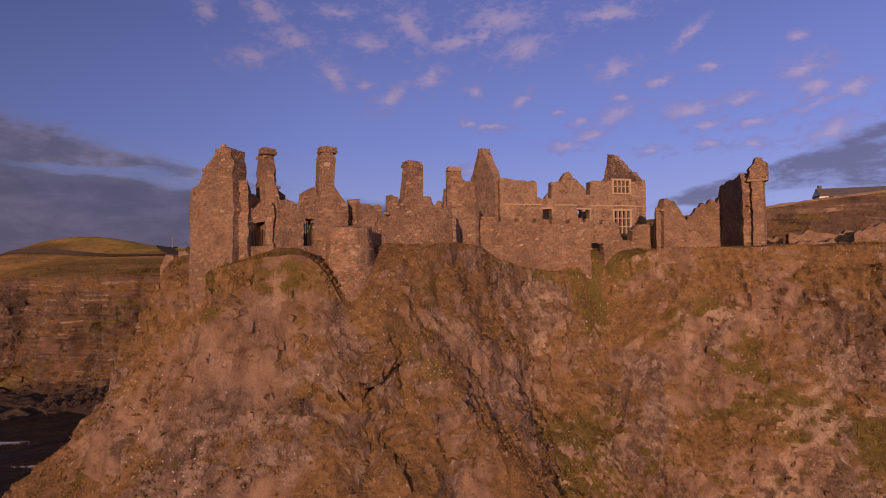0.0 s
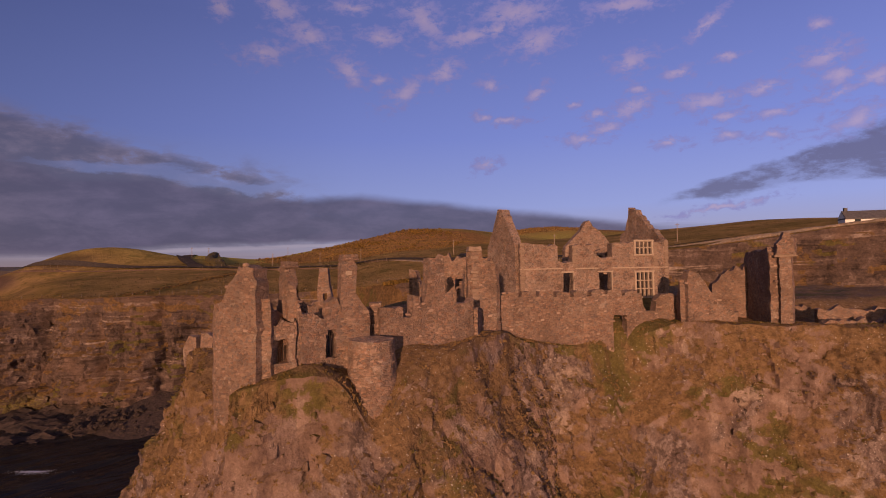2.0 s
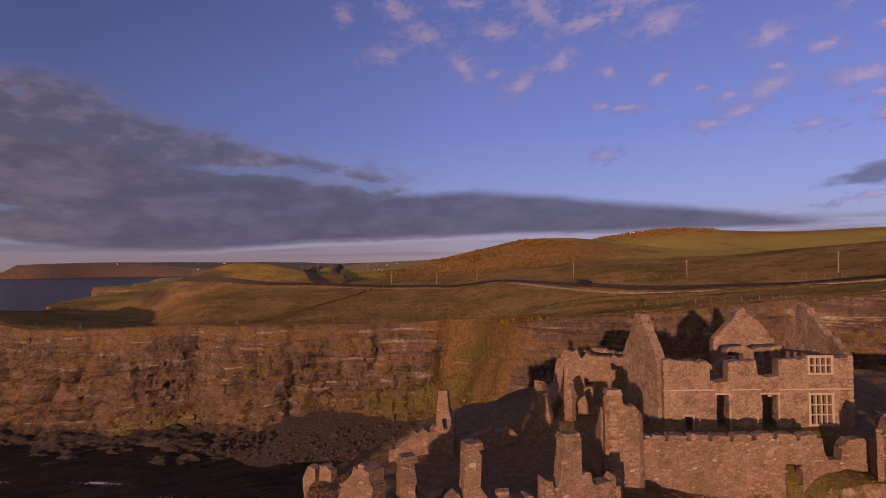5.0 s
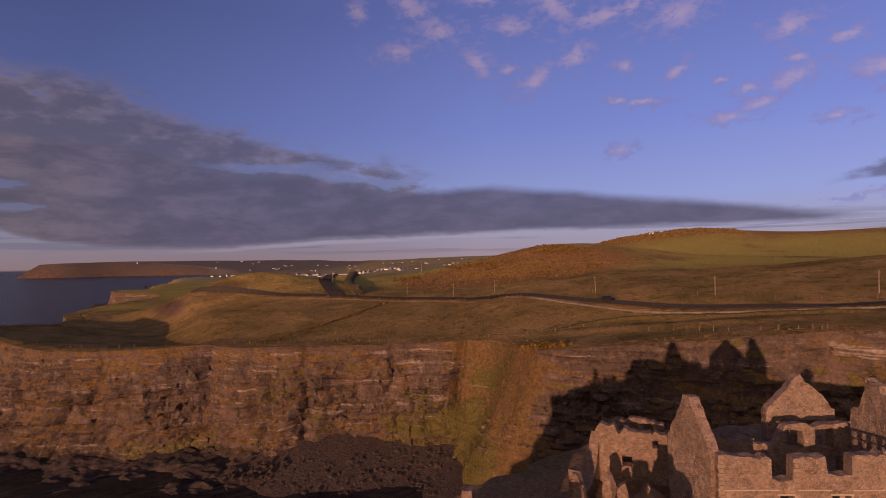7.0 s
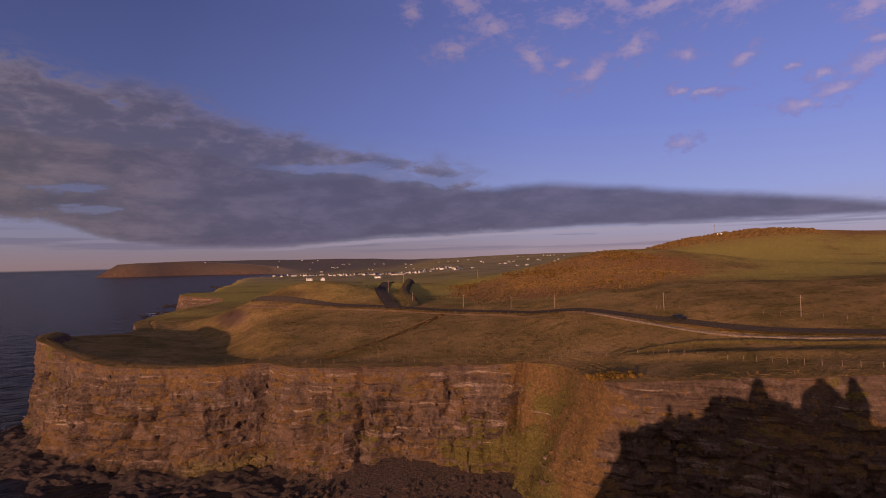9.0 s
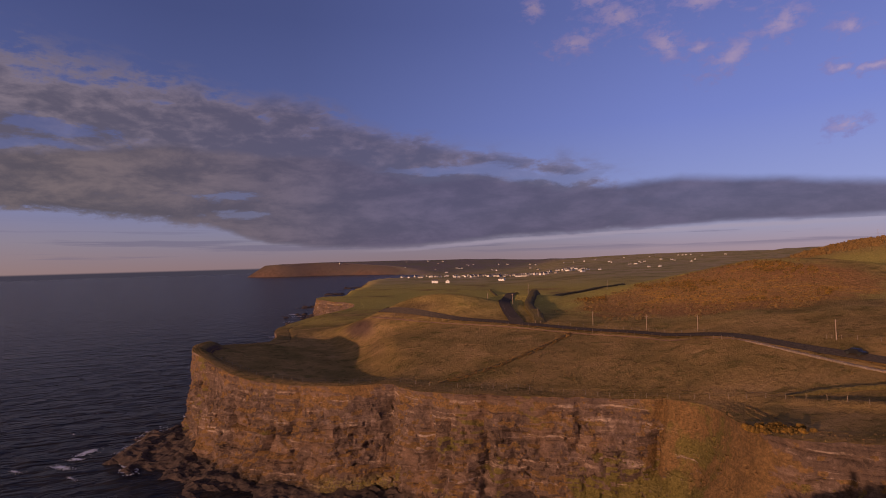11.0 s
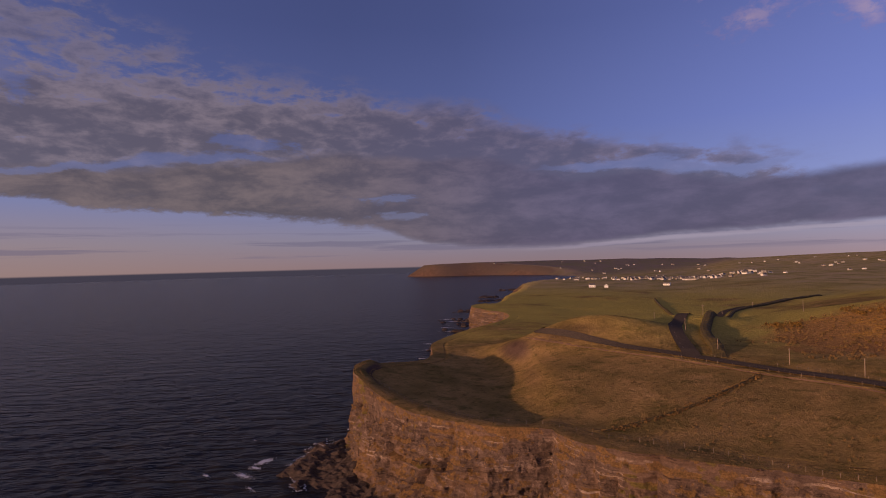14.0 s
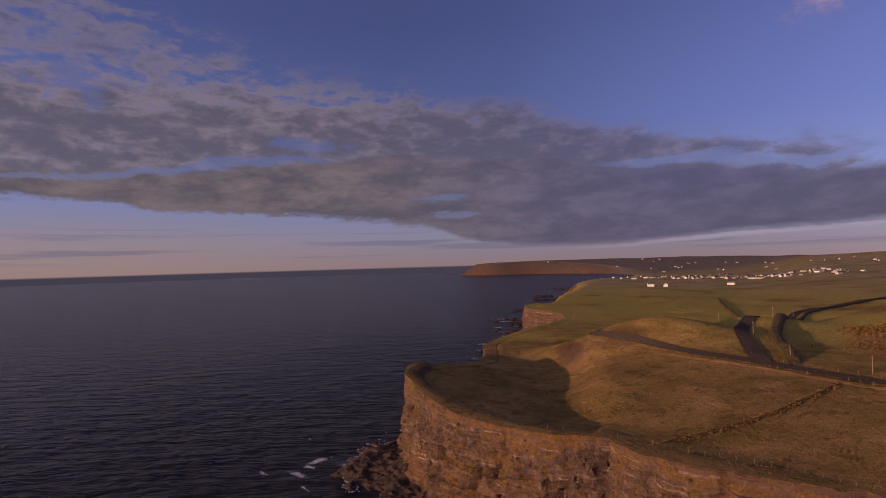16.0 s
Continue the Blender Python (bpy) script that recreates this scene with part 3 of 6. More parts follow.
    c = k.mix(k.math("MULTIPLY", bluff, 0.85), c, (0.10, 0.072, 0.062))
    c = k.mix(steep, c, k.ramp(n1, [(0.3, (0.07, 0.045, 0.035)), (0.7, (0.16, 0.10, 0.075))]))
    c = k.mix(0.7, c, k.mix(n2, (0.25, 0.25, 0.25), (0.8, 0.8, 0.8)), "OVERLAY")
    h = k.math("ADD", n2, k.math("MULTIPLY", n3, 1.2))
    return c, h, 0.8


MEADOW = material("meadow_grass", meadow, 1.0, 0, 0.0)


def water(k, p, bs):
    # crests lie across the wind from the north-west
    u = k.n("VectorMath", {0: p, 1: (-0.8, 0.6, 0.0)})
    v = k.n("VectorMath", {0: p, 1: (0.6, 0.8, 0.0)})
    u.operation = v.operation = "DOT_PRODUCT"
    u, v = u.outputs["Value"], v.outputs["Value"]

    def crest(a, b, detail, rough):
        return k.noise(k.n("CombineXYZ", {"X": k.math("MULTIPLY", u, a), "Y": k.math("MULTIPLY", v, b), "Z": 0.0}).outputs[0], 1.0, detail, rough, 0.5)

    a, b, c = crest(0.11, 0.034, 2.0, 0.55), crest(0.33, 0.11, 2.5, 0.55), crest(0.02, 0.007, 3.0, 0.5)
    h = k.math("ADD", k.math("MULTIPLY", a, 1.0), k.math("MULTIPLY", b, 0.42))
    bs.inputs["IOR"].default_value = 1.115
    return k.mix(c, (0.017, 0.016, 0.0165), (0.027, 0.025, 0.025)), h, 3.0


SEA = material("sea_water", water, 0.2, 0, 0.5)


def flat_noise(c1, c2, scale, depth, rough=0.9):
    def build(k, p, bs):
        g = k.noise(p, scale, 6.0, 0.65)
        return k.ramp(g, [(0.3, c1), (0.7, c2)]), g, depth
    return build


ASPHALT = material("asphalt", flat_noise((0.05, 0.04, 0.034), (0.105, 0.082, 0.065), 1.5, 0.01), 1.0, 0, 0.0)
PEBBLE = material("dark_pebbles", flat_noise((0.028, 0.02, 0.017), (0.115, 0.075, 0.056), 1.6, 0.5))
REEF = material("wet_reef_rock", flat_noise((0.016, 0.012, 0.011), (0.075, 0.05, 0.04), 0.7, 0.5), 0.85)
LIME = material("whitewash", flat_noise((0.62, 0.6, 0.56), (0.82, 0.8, 0.77), 0.8, 0.01))
SLATE = material("slate_roof", flat_noise((0.06, 0.055, 0.06), (0.13, 0.115, 0.115), 2.0, 0.03))
TIMBER = material("weathered_timber", flat_noise((0.16, 0.11, 0.08), (0.34, 0.26, 0.20), 4.0, 0.02))
DRYSTONE = material("dry_stone", rubble((0.22, 0.165, 0.125), (0.11, 0.08, 0.06), 2.4, 0.3))
FOAM = material("sea_foam", flat_noise((0.45, 0.45, 0.48), (0.85, 0.84, 0.86), 1.2, 0.05))


# ---- building helpers ----
def part(name, bm, mat, parent=None, label=""):
    me = bpy.data.meshes.new(name)
    if isinstance(bm, tuple):
        me.from_pydata(*bm)
    else:
        bmesh.ops.recalc_face_normals(bm, faces=bm.faces)
        bm.to_mesh(me)
        bm.free()
    me.materials.append(mat)
    ob = new(name, me)
    if parent:
        ob.parent = parent
    return tagged(ob, label)


def thing(name, label, category, at=(0, 0, 0), group="", kind=""):
    ob = new(name)
    ob.location = at
    ob.empty_display_size = 0.3
    return tagged(ob, label, category, group, kind)


def lerp_table(tab, s):
    return float(np.interp(s, [a for a, _ in tab], [b for _, b in tab]))


def smooth(lo, hi, x):
    t = (x - lo) / (hi - lo)
    t = min(max(t, 0.0), 1.0) if isinstance(t, float) else np.clip(t, 0, 1)
    return t * t * (3 - 2 * t)


def fbm(x, y, z, scale, octaves=4):
    return noise.fractal(Vector((x * scale, y * scale, z * scale)), 0.6, 2.1, octaves)


def ruin(pts, top, base, thick=0.8, holes=(), cell=0.24, rough=0.07, ragged=0.16, seed=0.0):
    """A masonry wall along the plan line pts; top and base: tables of (metres along, height); holes: (s0, s1, z0, z1)."""
    P = [Vector((*p, 0)) for p in pts]
    at = [0.0]
    for a, b in zip(P, P[1:]):
        at.append(at[-1] + (b - a).length)
    L = at[-1]
    cuts = {0.0, L} | {round(a, 4) for a in at}
    for s0, s1, *_ in holes:
        cuts |= {max(0, s0), min(L, s1)}
    for s, _ in top:
        cuts.add(min(max(s, 0), L))
    cuts = sorted(cuts)
    ss = []
    for a, b in zip(cuts, cuts[1:]):
        n = max(1, round((b - a) / cell))
        ss += [a + (b - a) * i / n for i in range(n)]
    ss.append(L)
    zlo, zhi = min(b for _, b in base), max(t for _, t in top) + ragged
    zc = {zlo, zhi}
    for *_, z0, z1 in holes:
        zc |= {max(z0, zlo), min(z1, zhi)}
    zc = sorted(zc)
    zz = []
    for a, b in zip(zc, zc[1:]):
        n = max(1, round((b - a) / cell))
        zz += [a + (b - a) * i / n for i in range(n)]
    zz.append(zhi)

    def place(s):
        for i in range(len(at) - 1):
            if s <= at[i + 1] + 1e-6:
                d = (P[i + 1] - P[i]).normalized()
                return P[i] + d * (s - at[i]), Vector((d.y, -d.x, 0))
        return P[-1], Vector((0, -1, 0))

    tops = [lerp_table(top, s) + ragged * noise.noise((s * 1.3 + seed, seed * 3.1, 0.5)) + ragged * 0.9 * (noise.cell((s * 2.1, seed, 2.5)) - 0.5) + ragged * 0.8 * (noise.cell((s * 5.3, seed, 7.5)) - 0.5) for s in ss]
    bots = [lerp_table(base, s) for s in ss]
    keep = set()
    for i in range(len(ss) - 1):
        for j in range(len(zz) - 1):
            sm, zm = (ss[i] + ss[i + 1]) / 2, (zz[j] + zz[j + 1]) / 2
            if zz[j] >= max(tops[i], tops[i + 1]) - 0.02 or zz[j + 1] <= min(bots[i], bots[i + 1]) + 0.02:
                continue
            if any(a < sm < b and c < zm < d for a, b, c, d in holes):
                continue
            keep.add((i, j))
    verts, faces, index = [], [], {}

    def v(i, j, side):
        key = (i, j, side)
        if key not in index:
            p, n = place(ss[i])
            z = min(max(zz[j], bots[i]), tops[i])
            q = p + n * (thick / 2 * side) + Vector((0, 0, z))
            q += noise.noise_vector((q + Vector((seed, 0, 0))) * 1.9) * rough + noise.noise_vector(q * 0.5) * rough
            along = Vector((-n.y, n.x, 0))
            u = noise.noise_vector(Vector((ss[i] * 3.7, z * 3.7, seed))) * 0.08
            q += along * u.x + Vector((0, 0, u.y * 0.8))
            index[key] = len(verts)
            verts.append(q)
        return index[key]

    for i, j in keep:
        faces.append((v(i, j, 1), v(i + 1, j, 1), v(i + 1, j + 1, 1), v(i, j + 1, 1)))
        faces.append((v(i + 1, j, -1), v(i, j, -1), v(i, j + 1, -1), v(i + 1, j + 1, -1)))
        for (di, dj), (a, b) in {(-1, 0): ((i, j), (i, j + 1)), (1, 0): ((i + 1, j + 1), (i + 1, j)), (0, -1): ((i + 1, j), (i, j)), (0, 1): ((i, j + 1), (i + 1, j + 1))}.items():
            if (i + di, j + dj) not in keep:
                faces.append((v(*a, 1), v(*b, 1), v(*b, -1), v(*a, -1)))
    return verts, [], faces


def box(bm, lo, hi, m=None, bevel=0.0):
    c = [(a + b) / 2 for a, b in zip(lo, hi)]
    made = bmesh.ops.create_cube(bm, size=1.0, matrix=Matrix.LocRotScale(c, None, [b - a for a, b in zip(lo, hi)]))["verts"]
    if bevel:
        bmesh.ops.bevel(bm, geom=list({e for q in made for e in q.link_edges}), offset=bevel, segments=1, affect="EDGES")
    if m is not None:
        bmesh.ops.transform(bm, matrix=m, verts=made if not bevel else bm.verts)
    return bm


# ---- the ground ----
# plan of the coast, cliff foot to the sea side; from the east round the headland and away to the north
COAST = [(420, 30), (260, 70), (150, 88), (95, 97), (62, 107), (36, 117), (14, 121), (-6, 121), (-13, 124), (-19, 132), (-24, 143), (-31, 149.5), (-41, 150), (-55, 146), (-68, 140), (-84, 134),
         (-98, 137), (-104, 139), (-112, 132), (-130, 128), (-150, 126), (-170, 128), (-189, 135), (-202, 147), (-208, 162), (-206, 178), (-214, 195), (-236, 212), (-252, 226), (-270, 262), (-282, 305),
         (-306, 350), (-338, 386), (-385, 398), (-424, 422), (-440, 462), (-500, 540), (-560, 610), (-640, 720), (-760, 880), (-920, 1060), (-1080, 1340), (-1230, 1640), (-1330, 1850), (-1420, 2030), (-1640, 2320), (-1950, 2510), (-2240, 2480), (-2440, 2370), (-2580, 2185), (-2710, 2190), (-2740, 2320), (-2600, 2600), (-2500, 3500), (-2300, 5200)]


def dense(pts, step):
    out = []
    for a, b in zip(pts, pts[1:]):
        a, b = np.array(a, float), np.array(b, float)
        n = max(1, int(np.linalg.norm(b - a) / step))
        out += [a + (b - a) * i / n for i in range(n)]
    out.append(np.array(pts[-1], float))
    return np.array(out)


def rounded(pts, times=2, closed=False):
    p = [np.array(q, float) for q in pts]
    for _ in range(times):
        q = [] if closed else [p[0]]
        for a, b in (zip(p, p[1:] + p[:1]) if closed else zip(p, p[1:])):
            q += [a * 0.75 + b * 0.25, a * 0.25 + b * 0.75]
        p = q if closed else q + [p[-1]]
    return np.array(p)


COAST_LINE = rounded(COAST, 2)
RING = np.array(list(COAST_LINE) + [(6000, 5200), (6000, 30)])


def inside(X, Y, ring):
    """Whether points lie in a closed ring (even-odd)."""
    hit = np.zeros(X.shape, bool)
    for (x0, y0), (x1, y1) in zip(ring, np.roll(ring, -1, 0)):
        if y0 == y1:
            continue
        c = (y0 > Y) != (y1 > Y)
        hit ^= c & (X < (x1 - x0) * (Y - y0) / (y1 - y0) + x0)
    return hit


def distance_to(X, Y, line):
    best = np.full(X.shape, 1e9)
    for (x0, y0), (x1, y1) in zip(line, line[1:]):
        dx, dy = x1 - x0, y1 - y0
        t = np.clip(((X - x0) * dx + (Y - y0) * dy) / (dx * dx + dy * dy + 1e-9), 0, 1)
        best = np.minimum(best, np.hypot(X - x0 - t * dx, Y - y0 - t * dy))
    return best


def bump_at(X, Y, x, y, rx, ry, h, turn=0.0):
    c, s = math.cos(radians(turn)), math.sin(radians(turn))
    u, v = (X - x) * c + (Y - y) * s, -(X - x) * s + (Y - y) * c
    return h * np.exp(-(u / rx) ** 2 - (v / ry) ** 2)


WAVES = {}


def waves(X, Y, scale, seed):
    if (scale, seed) not in WAVES:
        r = np.random.RandomState(seed)
        WAVES[scale, seed] = [(math.cos(a) * k, math.sin(a) * k, ph) for a, k, ph in ((r.rand() * 6.283, (0.5 + 1.6 * r.rand()) / scale, r.rand() * 6.283) for _ in range(14))]
    t = WAVES[scale, seed]
    if np.ndim(X) == 0:
        return sum(math.sin(X * u + Y * v + ph) for u, v, ph in t) / 7
    return sum(np.sin(X * u + Y * v + ph) for u, v, ph in t) / 7


def land(X, Y):
    """Height of the mainland, by plan place."""
    X, Y = (float(X), float(Y)) if np.ndim(X) == 0 else (X, Y)
    rim = 27.5 + 0.114 * np.clip(X + 45, 0, 150) * (0.3 + 0.7 * smooth(330, 160, Y)) + 4.5 * smooth(-140, -185, X) * smooth(210, 160, Y)
    z = rim + np.clip(Y - 150, 0, 75) * 0.118 * smooth(-190, -110, X) + 2.5 * smooth(-70, -20, X) * smooth(150, 200, Y) * smooth(60, 0, X)
    z = z + bump_at(X, Y, -163, 242, 36, 21, 15.0, 15) + bump_at(X, Y, -148, 292, 28, 25, 9.0) + bump_at(X, Y, 8, 144.5, 27, 2.4, 1.3, -16)
    # the hollow behind the headland's raised rim
    ry = np.interp(X, [-202, -190, -170, -150, -130, -112], [152, 138, 130.5, 128.5, 130, 134])
    ye = np.interp(X, [-205, -190, -159, -128, -108], [212, 204, 182, 152, 134])
    sunk = np.interp(X, [-190, -160, -128, -110], [31.6, 30.0, 28.3, 27.6]) - 0.08 * (Y - ry) - 1.5
    hollow = smooth(1.0, 8.0, Y - ry) * smooth(26, -2, Y - ye) * smooth(-106, -116, X) * smooth(-228, -208, X)
    z = z + (np.minimum(z, sunk) - z) * hollow
    z = z + bump_at(X, Y, -30, 345, 75, 62, 14.5, -8) + bump_at(X, Y, 60, 330, 130, 60, 6)
    z = z + bump_at(X, Y, 60, 640, 110, 150, 24) + bump_at(X, Y, 260, 640, 200, 170, 24) + bump_at(X, Y, 620, 560, 300, 300, 29)
    z = z - np.clip(Y - 330, 0, 1500) * 0.010 * smooth(-20, -200, X + 0.42 * (Y - 300))
    z = z + bump_at(X, Y, 500, 3900, 1500, 1200, 46) + bump_at(X, Y, -1100, 4300, 900, 900, 46) + bump_at(X, Y, 2300, 3300, 1500, 1300, 50)
    z = z + smooth(1500, 2600, Y) * smooth(-1500, -2300, X) * 46 + 20 * smooth(-2150, -2500, X) * smooth(1700, 2100, Y)
    z = z - smooth(1100, 2000, Y) * smooth(-300, -1000, X) * 8 * smooth(-2000, -1400, X)
    return z + (waves(X, Y, 9, 3) * 0.36 + waves(X, Y, 34, 5) * (1.5 - 0.8 * smooth(-90, -30, X))) * (1 - 0.8 * hollow) + waves(X, Y, 160, 7) * 1.2 * smooth(230, 500, Y)


def graded(lo, fine_lo, fine_hi, hi, step, grow):
    mid = list(np.arange(fine_lo, fine_hi, step))
    a, s = [mid[0]], step
    while a[-1] > lo:
        s *= grow
        a.append(a[-1] - s)
    b, s = [mid[-1]], step
    while b[-1] < hi:
        s *= grow
        b.append(b[-1] + s)
    return np.array(a[::-1][:-1] + mid + b[1:])


def sheet(name, gx, gy, Z, keep, mat, label, category):
    ny, nx = Z.shape
    X, Y = np.meshgrid(gx, gy)
    co = np.stack([X, Y, Z], -1).reshape(-1, 3)
    i, j = np.meshgrid(np.arange(nx - 1), np.arange(ny - 1))
    k = (keep[:-1, :-1] | keep[1:, :-1] | keep[:-1, 1:] | keep[1:, 1:])
    a = (j * nx + i)[k]
    quads = np.stack([a, a + 1, a + 1 + nx, a + nx], -1)
    used = np.unique(quads)
    remap = np.full(len(co), -1)
    remap[used] = np.arange(len(used))
    ob = part(name, (co[used].tolist(), [], remap[quads].tolist()), mat)
    ob.data.polygons.foreach_set("use_smooth", np.ones(len(quads), bool))
    return tagged(ob, label, category, kind="structure")


gx = graded(-3200, -440, 150, 4500, 1.8, 1.045)
gy = graded(20, 95, 450, 4950, 1.8, 1.035)
GX, GY = np.meshgrid(gx, gy)
IN = inside(GX, GY, RING)
DIST = distance_to(GX, GY, COAST_LINE)
H = land(GX, GY)
edge_drop = np.where(IN, smooth(-1, 12, DIST), 0.0)
near = (GX > -437) & (GY < 455)
H = np.where(IN, np.where(near, np.where(DIST < 5.5, H - 8 - (5.5 - DIST) * 5, H - 0.2), H * (0.25 + 0.75 * edge_drop) * smooth(-3, 6, DIST)), -6.0)
sheet("ground", gx, gy, H, IN, MEADOW, "rough autumn grassland rolling inland from the cliff edge", "ground")

# the sea, out to the horizon
sx = graded(-4950, -330, 40, 4950, 1.6, 1.09)
sy = graded(-4950, 50, 330, 4950, 1.6, 1.09)
SX, SY = np.meshgrid(sx, sy)
sheet("sea", sx, sy, waves(SX, SY, 14, 11) * 0.25 + (waves(SX * 0.6, SY * 1.3, 2.2, 13) * 0.26 + waves(SX * 0.7, SY * 1.2, 1.3, 17) * 0.12) * smooth(700.0, 250.0, np.hypot(SX + 100, SY - 150)), np.ones(SX.shape, bool), SEA, "dark evening sea with a light swell", "water")


def cliff_strip(name, line, foot_out, rows, top_z, z_foot, shape, mat, label, category, inward=7.0, closed=False, lie=1.25, top_mat=None, ease=0.0):
    """A cliff along a plan line with the land on its right hand: rows from the foot up to the rim and a little way inland."""
    line = np.asarray(line)
    d = np.roll(line, -1, 0) - np.roll(line, 1, 0) if closed else np.gradient(line, axis=0)
    d = d / (np.linalg.norm(d, axis=1)[:, None] + 1e-9)
    out = np.stack([-d[:, 1], d[:, 0]], -1)
    if ease:
        arc = np.concatenate([[0.0], np.cumsum(np.linalg.norm(np.diff(line, axis=0), axis=1))])
        gap = np.abs(arc[:, None] - arc[None, :])
        gap = np.minimum(gap, arc[-1] - gap) if closed else gap
        span = np.gradient(arc)
        out = (np.exp(-(gap / ease) ** 2) * span[None, :]) @ out
        out = out / np.linalg.norm(out, axis=1)[:, None]
    n = len(line)
    verts, faces = [], []
    for k in range(n):
        (x, y), (ox, oy) = line[k], out[k]
        zt = top_z(x, y)
        fo = foot_out(x, y)
        for r in range(rows + 5):
            if r <= rows:
                v = r / rows
                off = fo * (1 - v) ** lie
                z = z_foot + (zt - z_foot) * v
                push = shape(x + ox * off, y + oy * off, z, v)
            else:
                v, q = 1.0, (r - rows) / 4
                off, push = -inward * q, shape(x, y, zt, 1.0) * (1 - q) * 0.5
                px_, py_ = x + ox * off, y + oy * off
                z = top_z(px_, py_) + 0.12 - 0.22 * q
            verts.append((x + ox * (off + push), y + oy * (off + push), z))
    m = rows + 5
    for k in range(n if closed else n - 1):
        for r in range(m - 1):
            a, b = k * m + r, ((k + 1) % n) * m + r
            faces.append((a, a + 1, b + 1, b))
    ob = part(name, (verts, [], faces), mat)
    ob.data.polygons.foreach_set("use_smooth", np.ones(len(faces), bool))
    ob.data.set_sharp_from_angle(angle=radians(36))
    if top_mat:
        ob.data.materials.append(top_mat)
        for i, f in enumerate(ob.data.polygons):
            if i % (m - 1) >= rows:
                f.material_index = 1
    return tagged(ob, label, category, kind="structure")


# dark clefts down the face: place, half width, depth and the height of the lower end
CLEFTS = [(-73, 139, 1.4, 4.8, -3), (-87, 135, 1.3, 3.4, 8), (-82, 135, 0.8, 2.2, 0), (-102.5, 138.5, 0.9, 2.5, 14), (-136, 127.5, 1.2, 2.5, 0), (-53, 146, 0.8, 2.6, 16), (-36.6, 148, 1.1, 5.5, 12), (-4.2, 121.6, 0.6, 2.0, 20), (-153, 127, 1.3, 2.6, 5), (-127, 129, 0.9, 2.0, 12)]


def block_out(x, y, z, scale, flat_):
    """Angular blocks: each cell stands in or out by a step and leans a little."""
    q = Vector((x, y, z * flat_)) * scale + noise.noise_vector((x * scale * 0.7, y * scale * 0.7, z * scale * 0.7)) * 0.45
    d_, sites = noise.voronoi(q)
    c = sites[0]
    lean = noise.cell_vector(c * 5.3 + Vector((0.31, 0.17, 0.77)))
    return (lean.z - 0.5) + (q - c).dot(lean - Vector((0.5, 0.5, 0.5))) * 0.9 - 0.35 * smooth(0.12, 0.0, d_[1] - d_[0])


def strata_shape(x, y, z, v):
    big = fbm(x, y, z * 0.2, 0.035, 3) * 3.0
    g = noise.noise((x * 0.075 + 7, y * 0.075, z * 0.012))
    gully = -1.3 * math.exp(-(g / 0.045) ** 2) * (0.5 + noise.noise((x * 0.02, y * 0.02, 8.0)))
    sag = z + 1.8 * noise.noise((x * 0.025, y * 0.025, 4.0))
    bed = math.floor(sag * 0.36 + 0.25 * noise.noise((x * 0.11, y * 0.11, 1.0)))
    step = 1.1 * noise.noise((x * 0.05, y * 0.05, bed * 3.7)) + 0.5 * noise.noise((x * 0.02, y * 0.02, sag * 0.9))
    mid = fbm(x, y, z * 1.6, 0.25, 4) * 0.8 + block_out(x, y, z, 0.30, 1.5) * 1.1 + block_out(x, y, z, 0.75, 1.5) * 0.45
    for cx, cy, cw, cd, cz in CLEFTS:
        q = x - cx + 2.6 * noise.noise((cx, z * 0.11, 0.0)) + 0.8 * noise.noise((cx, z * 0.6, 4.0))
        if abs(q) < 8 and abs(y - cy) < 14:
            mid -= cd * math.exp(-(q / cw) ** 2) * (0.7 + 0.6 * noise.noise((cx + 5.0, z * 0.13, 2.0))) * smooth(cz - 2.0, cz + 2.0, float(z))
    soft_ = 1.0 - 0.65 * smooth(-36.0, -32.0, float(x)) * smooth(-8.0, -18.0, float(x))
    return (big + gully + (step + mid) * soft_) * min(1.0, 0.3 + 1.6 * (1 - v))


rim_ = dense(rounded(COAST[2:36], 2), 0.5)
seen_ = (rim_[:, 0] < 70) & (rim_[:, 1] < 215)
CLIFF_STRIP = rim_[seen_ | (np.arange(len(rim_)) % 3 == 0)]
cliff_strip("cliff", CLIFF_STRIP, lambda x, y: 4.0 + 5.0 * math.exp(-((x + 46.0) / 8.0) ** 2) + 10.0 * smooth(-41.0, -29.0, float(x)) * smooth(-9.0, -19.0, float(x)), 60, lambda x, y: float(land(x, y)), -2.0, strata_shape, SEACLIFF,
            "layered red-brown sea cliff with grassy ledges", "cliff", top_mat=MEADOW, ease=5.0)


def scatter(ob, n, test, seed):
    """Places and normals on a mesh, by area, among the faces that pass the test."""
    me = ob.data
    k = len(me.polygons)
    c, nr, ar = np.zeros(3 * k), np.zeros(3 * k), np.zeros(k)
    me.polygons.foreach_get("center", c)
    me.polygons.foreach_get("normal", nr)
    me.polygons.foreach_get("area", ar)
    c, nr = c.reshape(-1, 3), nr.reshape(-1, 3)
    ok = np.nonzero(test(c, nr))[0]
    r = np.random.RandomState(seed)
    pick = r.choice(ok, n, p=ar[ok] / ar[ok].sum())
    j = r.normal(0, 0.12, (n, 3))
    return c[pick] + j - nr[pick] * (j * nr[pick]).sum(1)[:, None], nr[pick]


